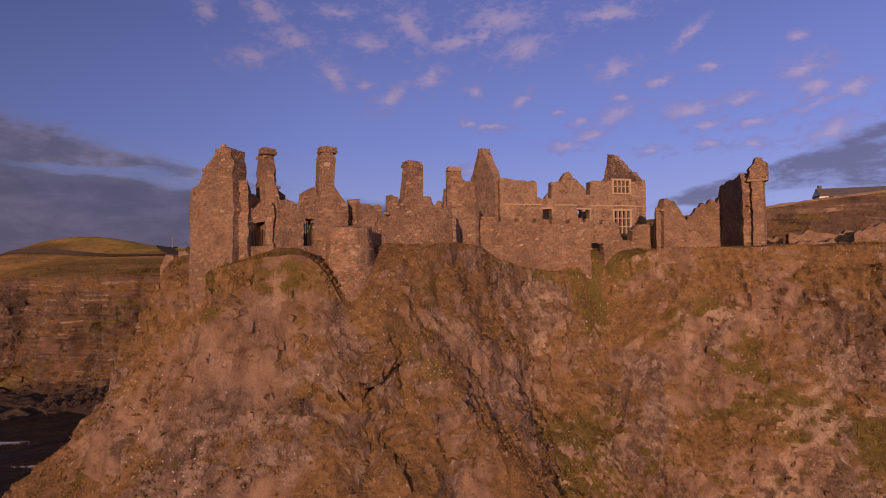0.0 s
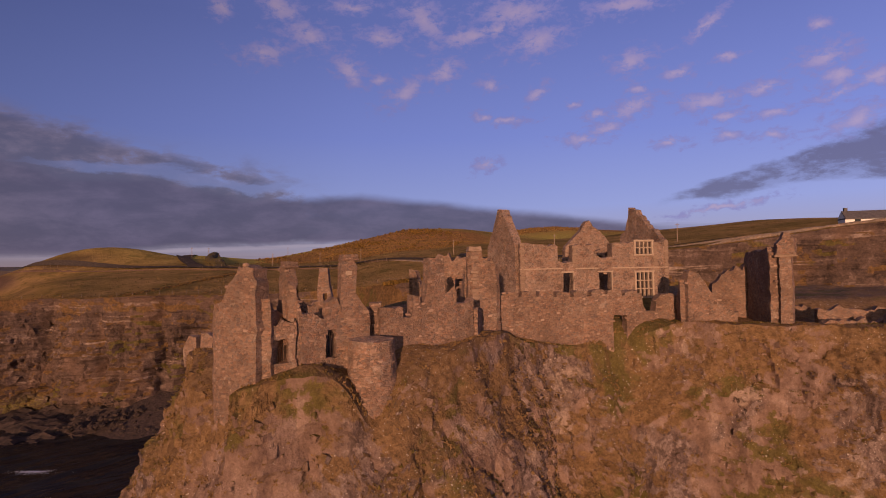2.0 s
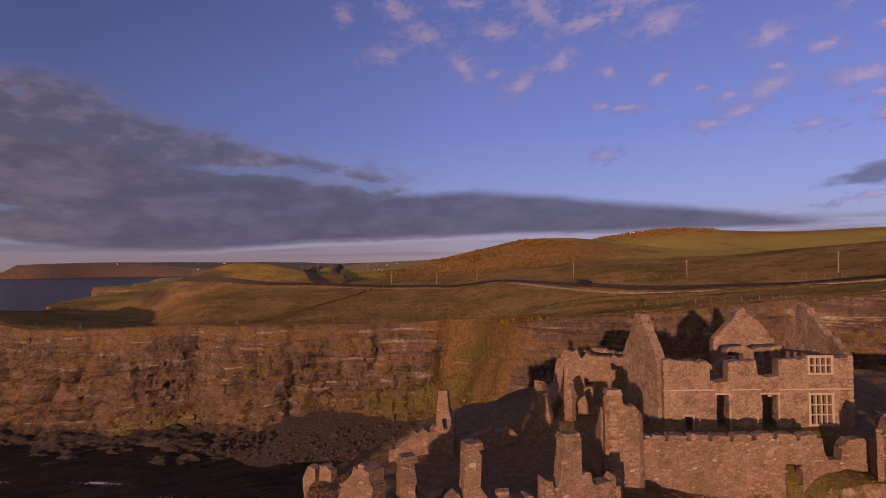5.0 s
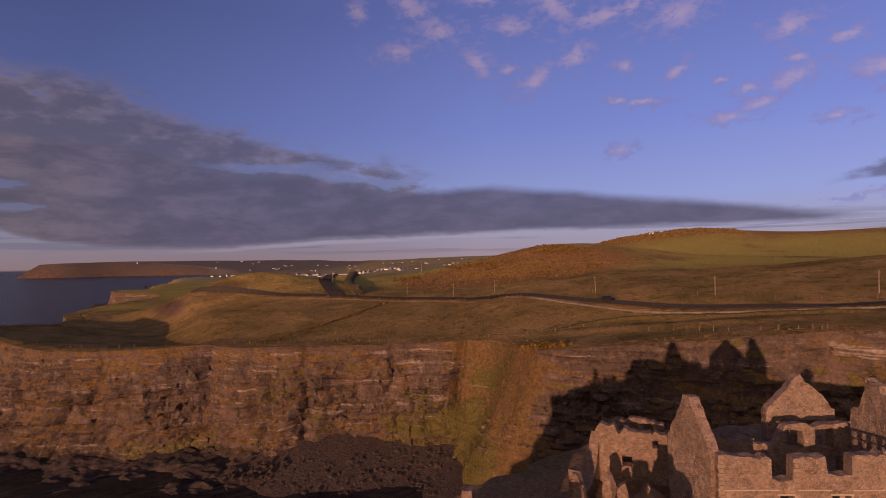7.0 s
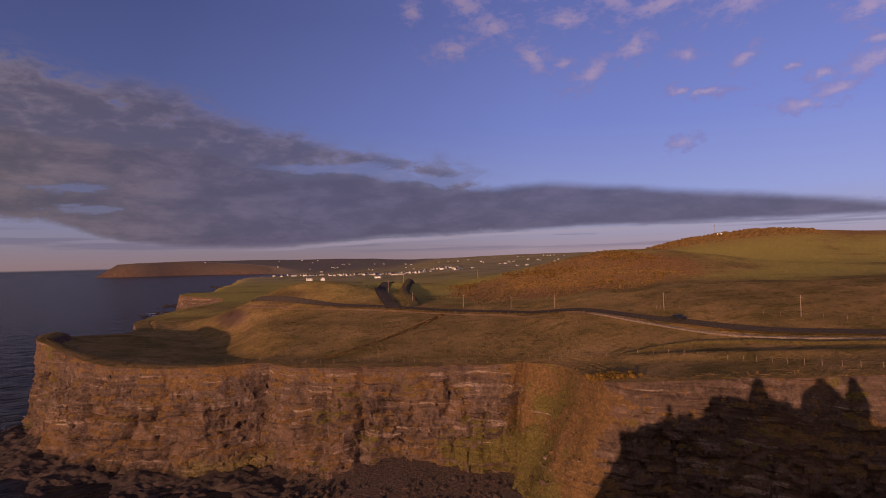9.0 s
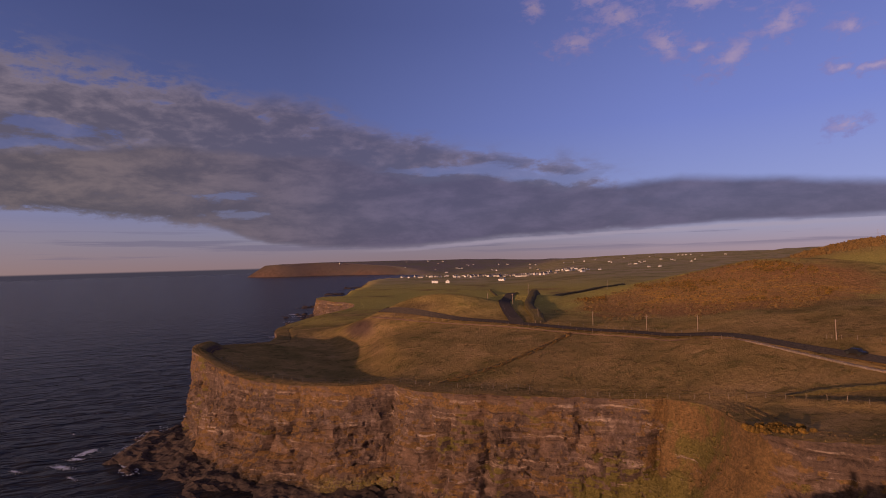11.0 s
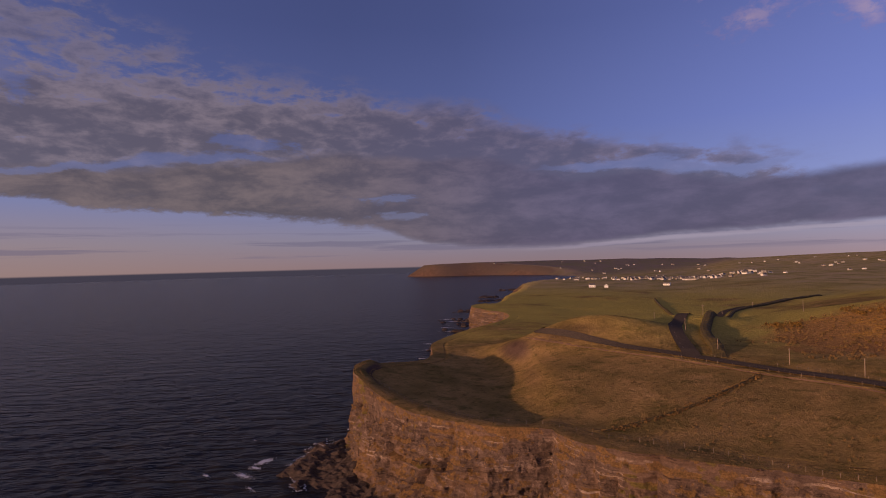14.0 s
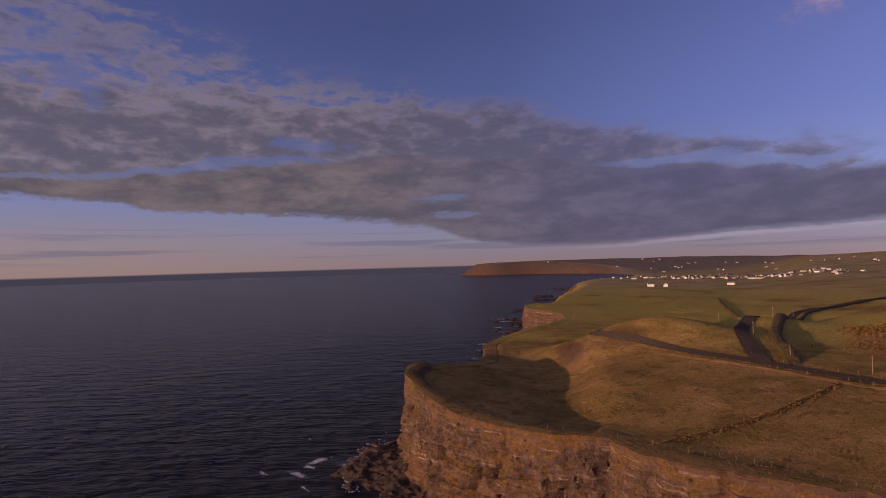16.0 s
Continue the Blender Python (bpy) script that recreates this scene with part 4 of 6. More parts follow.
def embedded(name, places, normals, size, mat, label, seed):
    """Angular blocks of rock half sunk in a face."""
    r = np.random.RandomState(seed)
    cube = np.array([(x, y, z) for x in (-1, 1) for y in (-1, 1) for z in (-1, 1)], float)
    quads = [(0, 1, 3, 2), (4, 6, 7, 5), (0, 4, 5, 1), (2, 3, 7, 6), (0, 2, 6, 4), (1, 5, 7, 3)]
    verts, faces = [], []
    for p, n in zip(places, normals):
        s = size[0] * (size[1] / size[0]) ** (r.rand() ** 1.8)
        q = np.array(Euler(tuple(r.uniform(-0.5, 0.5, 2)) + (r.uniform(0, 3.14),)).to_matrix())
        v = (cube * s * r.uniform(0.55, 1.3, 3) * (1 + r.uniform(-0.35, 0.1, (8, 3)))) @ q.T + p - n * s * 0.35
        k = len(verts)
        verts += v.tolist()
        faces += [tuple(k + i for i in f) for f in quads]
    return tagged(part(name, (verts, [], faces), mat), label, "rocks", kind="stuff")


def tufts(name, places, normals, size, mat, label, seed):
    """Tussocks: a few leaning blades each, rooted in the face."""
    r = random.Random(seed)
    verts, faces = [], []
    for p in places:
        s = r.uniform(*size)
        for _ in range(6):
            a, h, w_ = r.random() * 6.283, s * r.uniform(0.6, 1.1), s * r.uniform(0.18, 0.4)
            x, y, z = p[0] + r.gauss(0, s * 0.4), p[1] + r.gauss(0, s * 0.4), p[2] - 0.06
            c, q = math.cos(a), math.sin(a)
            k = len(verts)
            verts += [(x - c * w_, y - q * w_, z), (x + c * w_, y + q * w_, z), (x + c * w_ * 0.5 + q * h * 0.5, y + q * w_ * 0.5 - c * h * 0.5, z + h * 0.75), (x - c * w_ * 0.3 + q * h * 0.6, y - q * w_ * 0.3 - c * h * 0.6, z + h * 0.6)]
            faces.append((k, k + 1, k + 2, k + 3))
    return tagged(part(name, (verts, [], faces), mat), label, "grass", kind="stuff")


def tussock_mat(k, p, bs):
    n = k.noise(p, 1.4, 6.0, 0.72)
    c = k.ramp(n, [(0.28, (0.13, 0.08, 0.034)), (0.5, (0.215, 0.13, 0.056)), (0.74, (0.32, 0.2, 0.09))])
    green = k.step(k.noise(p, 0.22, 5.0, 0.65), 0.5, 0.62)
    return k.mix(k.math("MULTIPLY", green, 0.75), c, (0.095, 0.082, 0.02)), None, 0


TUSSOCK = material("dry_tussock_grass", tussock_mat, 1.0, 0, 0.0)
cliff_ob = bpy.data.objects["cliff"]
pl, nm = scatter(cliff_ob, 800, lambda c, n: (c[:, 2] > 1) & (c[:, 2] < 26) & (np.abs(n[:, 2]) < 0.7) & (c[:, 0] < 60) & (c[:, 1] < 200), 21)
embedded("cliff_blocks", pl, nm, (0.2, 0.8), SEACLIFF, "jutting blocks and ledges of the sea cliff", 22)
pl, nm = scatter(cliff_ob, 6000, lambda c, n: (c[:, 2] > 18) & (np.abs(n[:, 2]) > 0.5) & (c[:, 0] < 70) & (c[:, 1] < 180), 23)
tufts("cliff_grass", pl, nm, (0.12, 0.34), TUSSOCK, "tussocks of dry grass on the cliff ledges and rim", 24)

# ---- the castle rock ----
ROCK = [(-13.4, 28.7), (-9.5, 27.7), (-6.6, 28.2), (-4.3, 28.6), (-1.6, 31.2), (2.0, 36.6), (5.4, 42.7), (10.0, 44.7), (15.0, 45.1), (19.0, 43.8), (22.5, 41.3), (27.0, 39.8), (33.0, 37.8), (40.0, 34.3), (50.0, 31.0), (58.0, 40.0), (56.0, 58.0),
        (44.0, 72.0), (26.0, 78.0), (10.0, 75.0), (-4.0, 68.0), (-13.0, 58.0), (-18.4, 48.0), (-20.0, 41.5), (-15.9, 33.8)]
rim_ = dense(np.vstack([rounded(ROCK[::-1], 2, True), rounded(ROCK[::-1], 2, True)[:1]]), 0.2)[:-1]
ROCK_LINE = rim_[((rim_[:, 1] < 50) & (rim_[:, 0] < 46)) | (np.arange(len(rim_)) % 3 == 0)]


def rock_top(x, y):
    z = 28.5 + 1.3 * smooth(29.5, 33.5, y) + 1.5 * smooth(47.0, 51.0, y) * smooth(-14.0, 2.0, x)
    z -= 0.9 * smooth(-10.5, -13.0, x) * smooth(36.0, 31.0, y) + 1.2 * smooth(-13.0, -19.0, x)
    z += 0.9 * math.exp(-((x + 8.0) / 2.0) ** 2 - ((y - 29.0) / 1.4) ** 2)
    z -= 2.3 * math.exp(-((x + 4.6) / 1.25) ** 2 - ((y - 28.6) / 1.2) ** 2)
    z -= 2.0 * math.exp(-((x - 12.3) / 1.3) ** 2 - ((y - 44.3) / 1.7) ** 2) + 0.8 * math.exp(-((x - 10.5) / 3.5) ** 2 - ((y - 43.4) / 1.6) ** 2)
    z -= 1.25 * math.exp(-((x - 9.0) / 6.5) ** 4) * smooth(46.2, 44.6, y) * smooth(38.0, 41.0, y)
    return float(z + 0.22 * fbm(x, y, 0, 0.35, 3))


def rock_shape(x, y, z, v):
    big = fbm(x, y, z * 0.7, 0.075, 3) * 1.9
    rib = (0.35 - abs(noise.noise((x * 0.20 + 3, y * 0.20, z * 0.05)))) * 1.3
    mid = fbm(x, y, z, 0.36, 4) * 0.4
    bare = 0.35 + 0.65 * smooth(-0.12, 0.2, noise.noise((x * 0.11, y * 0.11, z * 0.11)))
    blocks = (block_out(x, y, z, 0.42, 0.75) * 0.75 + block_out(x, y, z, 1.15, 0.8) * 0.36) * bare
    crag_ = fbm(x, y, z, 1.7, 3) * 0.14
    spur = 3.4 * smooth(18.0, 14.0, float(z)) * smooth(-12.0, -18.0, float(x))
    return (big + rib + mid + blocks + crag_) * (0.5 + 0.5 * smooth(0.0, 0.10, 1 - v)) + spur


def rock_foot(x, y):
    return 10.0 + 1.0 * smooth(-6.0, -16.0, x) + 2.5 * math.exp(-((x + 4) / 6) ** 2) + 2.0 * noise.noise((x * 0.06, y * 0.06, 1.0))


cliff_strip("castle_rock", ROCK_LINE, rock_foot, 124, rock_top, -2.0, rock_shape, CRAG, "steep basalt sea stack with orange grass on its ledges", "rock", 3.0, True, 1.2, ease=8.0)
rx_, ry_ = np.arange(-23, 60, 0.55), np.arange(24, 80, 0.55)
RX, RY = np.meshgrid(rx_, ry_)
ring = rounded(ROCK, 2, True)
RIN = inside(RX, RY, ring) & (distance_to(RX, RY, np.vstack([ring, ring[:1]])) > 1.2)
RZ = np.vectorize(rock_top)(RX, RY) - 0.12
rock_ob = bpy.data.objects["castle_rock"]
pl, nm = scatter(rock_ob, 2200, lambda c, n: (c[:, 2] > 12) & (c[:, 2] < 28.5) & (np.abs(n[:, 2]) < 0.75) & (c[:, 1] < 50) & (c[:, 0] < 42), 31)
embedded("rock_blocks", pl, nm, (0.06, 0.26), CRAG, "small jutting blocks of basalt on the rock face", 32)
pl, nm = scatter(rock_ob, 16000, lambda c, n: (c[:, 2] > 12) & (np.abs(n[:, 2]) > 0.42) & (c[:, 1] < 52) & (c[:, 0] < 44), 33)
tufts("rock_grass", pl, nm, (0.07, 0.22), TUSSOCK, "tussocks of orange grass on the castle rock", 34)
sheet("castle_green", rx_, ry_, RZ, RIN, CRAG, "uneven grassy top of the castle rock", "ground")


# ---- the castle ----
def tower_drum(x, y, r0, r1, z0, z1, seed):
    verts, faces = [], []
    n, m = 34, 18
    for j in range(m + 1):
        z = z0 + (z1 - z0) * j / m
        r = r0 + (r1 - r0) * j / m
        for i in range(n):
            a = 2 * math.pi * i / n
            q = Vector((x + r * math.cos(a), y + r * math.sin(a), z + (0.14 * noise.noise((a * 2, seed, 0)) if j == m else 0)))
            verts.append(q + noise.noise_vector(q * 1.7) * 0.09)
    for j in range(m):
        for i in range(n):
            a, b = j * n + i, j * n + (i + 1) % n
            faces.append((a, b, b + n, a + n))
    k = len(verts)
    for f, dz in ((0.72, 0.05), (0.35, 0.12)):
        for i in range(n):
            a = 2 * math.pi * i / n
            verts.append(Vector((x + r1 * f * math.cos(a), y + r1 * f * math.sin(a), z1 + dz + 0.1 * noise.noise((i, f, seed)))))
    for i in range(n):
        i2 = (i + 1) % n
        faces.append((m * n + i, m * n + i2, k + i2, k + i))
        faces.append((k + i, k + i2, k + n + i2, k + n + i))
    verts.append(Vector((x, y, z1 + 0.14)))
    for i in range(n):
        faces.append((k + n + i, k + n + (i + 1) % n, len(verts) - 1))
    return verts, [], faces


# gatehouse range at the seaward edge
gate = thing("gatehouse", "ruined rubble-stone gatehouse range with broken chimney stubs", "ruin", (-9, 30, 28))


def child(ob, parent):
    ob.parent = parent
    ob.matrix_parent_inverse = Matrix.Translation(parent.location).inverted()
    return ob


def wall(parent, *a, name="wall", mat=MASONRY, label="", **k):
    return child(part(name, ruin(*a, **k), mat, None, label), parent)


# tall end wall, its flank and the low wall beyond it
wall(gate, [(-13.25, 30.6), (-12.7, 29.4), (-10.25, 28.35)], [(0, 31.7), (0.6, 32.1), (1.3, 32.4), (1.6, 32.75), (2.2, 33.7), (2.75, 34.3), (2.8, 34.6), (3.8, 34.6), (3.85, 34.2), (4.2, 33.4)], [(0, 25.5), (5, 25.8)], 0.95, seed=1.0, ragged=0.14)
wall(gate, [(-10.25, 28.35), (-10.0, 30.6)], [(0, 33.2), (0.5, 32.3), (2.3, 31.8)], [(0, 26.5), (3, 26.5)], 0.9, seed=2.0)
wall(gate, [(-10.1, 28.9), (-8.9, 29.35)], [(0, 32.2), (0.35, 31.75), (0.9, 31.7), (1.3, 31.8)], [(0, 26.5), (2, 26.5)], 0.8, holes=[(0.2, 0.88, 29.5, 30.65), (0.05, 0.9, 30.3, 30.75)], seed=3.0)
wall(gate, [(-9.7, 30.2), (-9.0, 29.4), (-8.5, 29.7)], [(0, 34.6), (0.25, 34.72), (0.7, 34.68), (0.9, 34.1), (1.15, 33.4), (1.4, 32.3), (1.65, 31.8)], [(0, 27), (3, 27)], 0.6, seed=4.0, ragged=0.14)
wall(gate, [(-10.05, 30.3), (-9.35, 30.75), (-8.7, 31.0)], [(0, 33.3), (0.45, 32.7), (0.8, 33.3), (1.5, 32.6)], [(0, 27), (3, 27)], 0.55, seed=4.5)
wall(gate, [(-8.8, 29.5), (-6.9, 31.05)], [(0, 32.0), (1.6, 31.95), (1.65, 32.7), (2.1, 32.8), (2.5, 32.1)], [(0, 27), (3, 27)], 0.8, holes=[(1.4, 2.15, 29.5, 30.75), (1.55, 2.0, 29.5, 31.0)], seed=5.0)
wall(gate, [(-7.15, 30.85), (-5.45, 31.75)], [(0, 32.0), (0.25, 32.1), (0.3, 34.85), (0.5, 35.0), (1.1, 34.95), (1.15, 33.3), (1.45, 32.4), (1.95, 31.9)], [(0, 27), (3, 27)], 0.85, seed=6.0, ragged=0.14)
wall(gate, [(-10.0, 30.6), (-9.2, 36.5)], [(0, 31.8), (2, 31.2), (6, 30.6)], [(0, 28), (7, 28)], 0.8, seed=7.0)
wall(gate, [(-5.1, 32.3), (-5.6, 35.8)], [(0, 32.4), (2, 31.5), (4, 30.8)], [(0, 28), (5, 28)], 0.7, seed=7.5)


def bars(parent, p, q, z0, z1, n):
    """An iron grille across an opening."""
    p, q = Vector(p), Vector(q)
    for i in range(n):
        m = p.lerp(q, (i + 0.5) / n)
        bm = bmesh.new()
        bmesh.ops.create_cone(bm, cap_ends=True, segments=6, radius1=0.025, radius2=0.025, depth=z1 - z0, matrix=Matrix.Translation((m.x, m.y, (z0 + z1) / 2)))
        child(part("iron_bar", bm, IRON, None, "rusty iron window bar"), parent)


bars(gate, (-9.85, 28.9), (-9.3, 29.15), 29.6, 30.4, 5)
bars(gate, (-7.62, 30.4), (-7.2, 30.75), 29.6, 30.9, 5)


def quoins(parent, x, y, z0, z1, turn, w0=0.5, w1=0.3, thick=0.5, h=0.3, miss=0.0):
    """Dressed blocks, long and short by turns, up a corner."""
    z, i = z0, 0
    r = random.Random(int(x * 31 + y * 7))
    while z < z1:
        hh = h * r.uniform(0.8, 1.2)
        if r.random() < miss:
            z += hh
            continue
        wd = (w0 if i % 2 else w1) * r.uniform(0.85, 1.1)
        bm = box(bmesh.new(), (-wd / 2, -thick / 2, 0), (wd / 2, thick / 2, hh - 0.03), None, 0.025)
        ob = part("quoin", bm, QUOIN)
        ob.matrix_world = pose(x, y, z, 0, 0, turn)
        ob.parent = parent
        ob.matrix_parent_inverse = Matrix.Translation(parent.location).inverted()
        z += hh
        i += 1


def capstone(parent, x, y, z, sx, sy, sz, turn):
    ob = part("dressed_block", box(bmesh.new(), (-sx / 2, -sy / 2, 0), (sx / 2, sy / 2, sz), None, 0.03), DRESSED, None, "pale dressed stone block")
    ob.matrix_world = pose(x, y, z, 0, 0, turn)
    ob.parent = parent
    ob.matrix_parent_inverse = Matrix.Translation(parent.location).inverted()


capstone(gate, -6.36, 30.86, 33.95, 0.36, 0.22, 0.26, 28)
quoins(gate, -8.95, 29.05, 28.0, 32.0, 25, 0.3, 0.2, 0.3, 0.24, 0.45)



def cap_course(parent, x, y, z, sx, sy, turn, mat=MASONRY):
    """A projecting course of stone, a worn cap over it."""
    bm = box(bmesh.new(), (-sx / 2, -sy / 2, 0), (sx / 2, sy / 2, 0.16), None, 0.03)
    box(bm, (-sx * 0.44, -sy * 0.44, 0.16), (sx * 0.44, sy * 0.44, 0.34))
    bmesh.ops.subdivide_edges(bm, edges=bm.edges, cuts=2, use_grid_fill=True)
    for v in bm.verts:
        v.co += noise.noise_vector(v.co * 3.1 + Vector((x, y, z))) * 0.05
    ob = part("cap_course", bm, mat)
    ob.matrix_world = pose(x, y, z, 0, 0, turn)
    child(ob, parent)


cap_course(gate, -9.3, 29.75, 34.4, 0.8, 0.75, 35)
cap_course(gate, -6.4, 31.2, 34.75, 0.95, 0.9, 28)
curtain = thing("curtain_wall", "broken rubble curtain wall with two chimney-like stubs", "wall", (-2, 34, 29))
wall(curtain, [(-5.0, 32.35), (0.35, 35.75)], [(0, 32.1), (1.4, 32.1), (1.5, 31.6), (2.1, 31.6), (2.15, 32.8), (2.6, 32.85), (2.65, 32.0), (2.95, 32.7), (3.2, 33.7), (3.32, 34.75), (4.22, 34.8), (4.28, 32.9), (4.85, 32.7), (5.0, 32.2), (5.5, 32.3), (6.4, 32.3)],
     [(0, 28.4), (4, 29.0), (7, 29.5)], 0.8, seed=8.0, ragged=0.1, cell=0.24)
wall(curtain, [(0.5, 35.8), (0.9, 39.5)], [(0, 31.8), (3.7, 31.3)], [(0, 29.2), (4, 28)], 0.7, seed=8.5)

cap_course(curtain, -1.85, 34.4, 34.55, 1.05, 0.95, 32)
turret = thing("round_turret", "squat round rubble turret capped with turf, standing on the cliff face", "tower", (-5.05, 30.3, 26))
child(part("drum", tower_drum(-5.05, 30.45, 1.45, 1.22, 26.0, 30.5, 3.0), MASONRY), turret)

pier = thing("stair_tower", "tall broken stair tower with pale dressed corner stones", "tower", (1.2, 41, 29))
wall(pier, [(0.5, 42.6), (0.62, 40.95), (2.35, 41.35), (2.4, 43.2)], [(0, 34.0), (1.6, 35.55), (2.4, 35.6), (2.45, 34.85), (3.4, 34.8), (3.5, 34.2), (5.4, 33.4)], [(0, 28.0), (6, 28.0)], 0.6, seed=9.0)
wall(pier, [(0.4, 42.2), (-0.2, 44.6)], [(0, 34.5), (1.5, 32.6), (2.6, 31.8)], [(0, 28.5), (3, 28.5)], 0.6, seed=9.4)
child(part("fallen_block", box(bmesh.new(), (0.1, 39.6, 28.4), (0.9, 40.3, 30.0), None, 0.12), MASONRY), pier)

cap_course(pier, 0.82, 41.1, 35.45, 1.0, 0.9, 12, QUOIN)
quoins(pier, 0.8, 40.93, 31.5, 35.4, 12, 0.55, 0.35, 0.55, 0.26, 0.3)
front = thing("battlement_wall", "low crenellated rubble wall with a broken doorway", "wall", (9, 45, 29))
front_line = [(2.75, 43.5), (17.9, 47.2)]
merlons = [(0, 32.1)]
s_ = 0.25
while s_ < 10.6:
    merlons += [(s_, 32.02), (s_ + 0.02, 32.36), (s_ + 1.15, 32.36), (s_ + 1.17, 32.02)]
    s_ += 1.45
merlons += [(11.0, 32.2), (11.9, 32.0), (12.0, 31.1), (12.3, 30.65), (13.1, 30.6), (13.2, 31.6), (13.7, 31.95), (14.6, 31.9), (15.5, 31.6)]
wall(front, front_line, merlons, [(0, 27.6), (7.0, 27.2), (8.8, 26.6), (11, 26.6), (13.2, 27.2), (13.4, 28.2), (16, 28.6)], 0.75, holes=[(9.35, 10.55, 26.5, 30.35)], seed=10.0, ragged=0.07, cell=0.29)

# the manor house
manor = thing("manor_house", "roofless stone manor house with gables and mullioned windows", "house", (11, 54, 31))
U = Vector((11.6, 2.5, 0)).normalized()
A0 = Vector((4.95, 49.7, 0))


def on_front(s, d=0.0):
    q = A0 + U * s + Vector((U.y, -U.x, 0)) * d
    return (q.x, q.y)


front_tops = [(0, 36.2), (0.1, 36.35), (3.3, 36.3), (3.45, 36.0), (3.5, 34.75), (4.85, 34.75), (4.9, 36.25), (7.0, 36.3), (7.1, 35.1), (8.6, 35.1), (8.65, 36.35), (10.8, 36.5), (14.3, 36.6)]
wall(manor, [on_front(0), on_front(14.2)], front_tops, [(0, 30.4), (15, 30.8)], 0.85, mat=MANOR,
     holes=[(3.95, 4.9, 30, 33.7), (7.35, 8.55, 30, 33.7), (1.55, 2.15, 30, 32.1), (10.95, 12.55, 35.25, 36.45), (10.95, 12.55, 31.4, 33.65)], seed=11.0, ragged=0.09, cell=0.3)


FM = Matrix(((U.x, U.y, 0, A0.x), (U.y, -U.x, 0, A0.y), (0, 0, 1, 0), (0, 0, 0, 1)))


def on_wall(name, s0, s1, z0, z1, d0, d1, mat=DRESSED, parent=manor, bevel=0.0, label=""):
    """A block on the manor's front: along it, up, and out from its middle line."""
    bm = box(bmesh.new(), (s0, d0, z0), (s1, d1, z1), None, bevel)
    bmesh.ops.transform(bm, matrix=FM, verts=bm.verts)
    return child(part(name, bm, mat, None, label), parent)


def mullioned(s0, s1, z0, z1, lights, rows):
    w_ = new("window")
    w_.parent = manor
    w_.matrix_parent_inverse = Matrix.Translation(manor.location).inverted()
    tagged(w_, "pale stone mullioned window without glass")
    def bar(name, *a):
        bm = box(bmesh.new(), (a[0], 0.18, a[2]), (a[1], 0.50, a[3]), None, 0.02)
        bmesh.ops.transform(bm, matrix=FM, verts=bm.verts)
        ob = part(name, bm, DRESSED)
        ob.parent = w_
    bar("jamb", s0 - 0.16, s0 + 0.03, z0, z1)
    bar("jamb", s1 - 0.03, s1 + 0.16, z0, z1)
    bar("lintel", s0 - 0.2, s1 + 0.2, z1 - 0.04, z1 + 0.14)
    bar("sill", s0 - 0.2, s1 + 0.2, z0 - 0.12, z0 + 0.04)
    for i in range(1, lights):
        m = s0 + (s1 - s0) * i / lights
        bar("mullion", m - 0.06, m + 0.06, z0 + 0.04, z1 - 0.04)
    for i in range(1, rows):
        m = z0 + (z1 - z0) * i / rows
        bar("transom", s0 + 0.03, s1 - 0.03, m - 0.05, m + 0.05)


mullioned(10.95, 12.55, 35.25, 36.45, 4, 2)
mullioned(10.95, 12.55, 31.4, 33.65, 4, 3)
for s0, s1, z in ((3.8, 5.0, 33.7), (7.2, 8.7, 33.7), (1.45, 2.25, 32.1)):
    on_wall("lintel", s0, s1, z - 0.02, z + 0.13, 0.2, 0.47, bevel=0.02)
on_wall("jamb", 4.9, 5.0, 31.0, 33.68, 0.2, 0.46)
on_wall("jamb", 8.55, 8.64, 31.0, 33.68, 0.2, 0.46)
on_wall("jamb", 2.15, 2.25, 31.0, 32.08, 0.2, 0.46)
on_wall("string_course", 0.3, 3.9, 34.02, 34.12, 0.3, 0.5)
on_wall("string_course", 5.1, 7.3, 34.02, 34.12, 0.3, 0.5)
on_wall("string_course", 8.6, 14.1, 34.02, 34.12, 0.3, 0.5)
for s_q, z0_q, z1_q in ((0.22, 31.0, 36.1), (10.6, 33.9, 35.2), (12.9, 31.2, 36.3), (14.0, 31.0, 36.4), (5.1, 34.2, 36.0)):
    q = on_front(s_q, 0.2)
    quoins(manor, q[0], q[1], z0_q, z1_q, 12.2, 0.48, 0.28, 0.52, 0.3)


def gable(parent, p, q, eave, peak, base, name="gable", at=0.5, holes=(), seed=0.0, mat=MANOR, flat=0.06):
    L = (Vector(p) - Vector(q)).length
    m = L * at
    top = [(0, eave), (m - flat, peak), (m + flat, peak), (L, eave)]
    return wall(parent, [p, q], top, [(0, base), (L, base)], 0.8, name=name, mat=mat, holes=holes, seed=seed, ragged=0.13, cell=0.26)


gable(manor, (5.0, 49.8), (2.9, 54.3), 36.25, 39.65, 30.5, seed=12.0, at=0.52, flat=0.3, holes=[(1.75, 1.98, 35.2, 36.7)])
wall(manor, [(2.9, 54.3), (3.2, 57.0)], [(0, 36.2), (0.6, 35.2), (2.7, 35.3)], [(0, 30.5), (3, 30.5)], 0.7, mat=MANOR, seed=12.5)
wall(manor, [(18.95, 53.1), (16.9, 59.5)], [(0, 36.55), (3.3, 39.2), (3.7, 39.5), (3.9, 40.0), (5.1, 40.1), (5.2, 39.2), (5.8, 38.0), (6.6, 37.3)], [(0, 30.5), (7, 30.5)], 0.65, name="gable", mat=MANOR, seed=13.0, ragged=0.12)
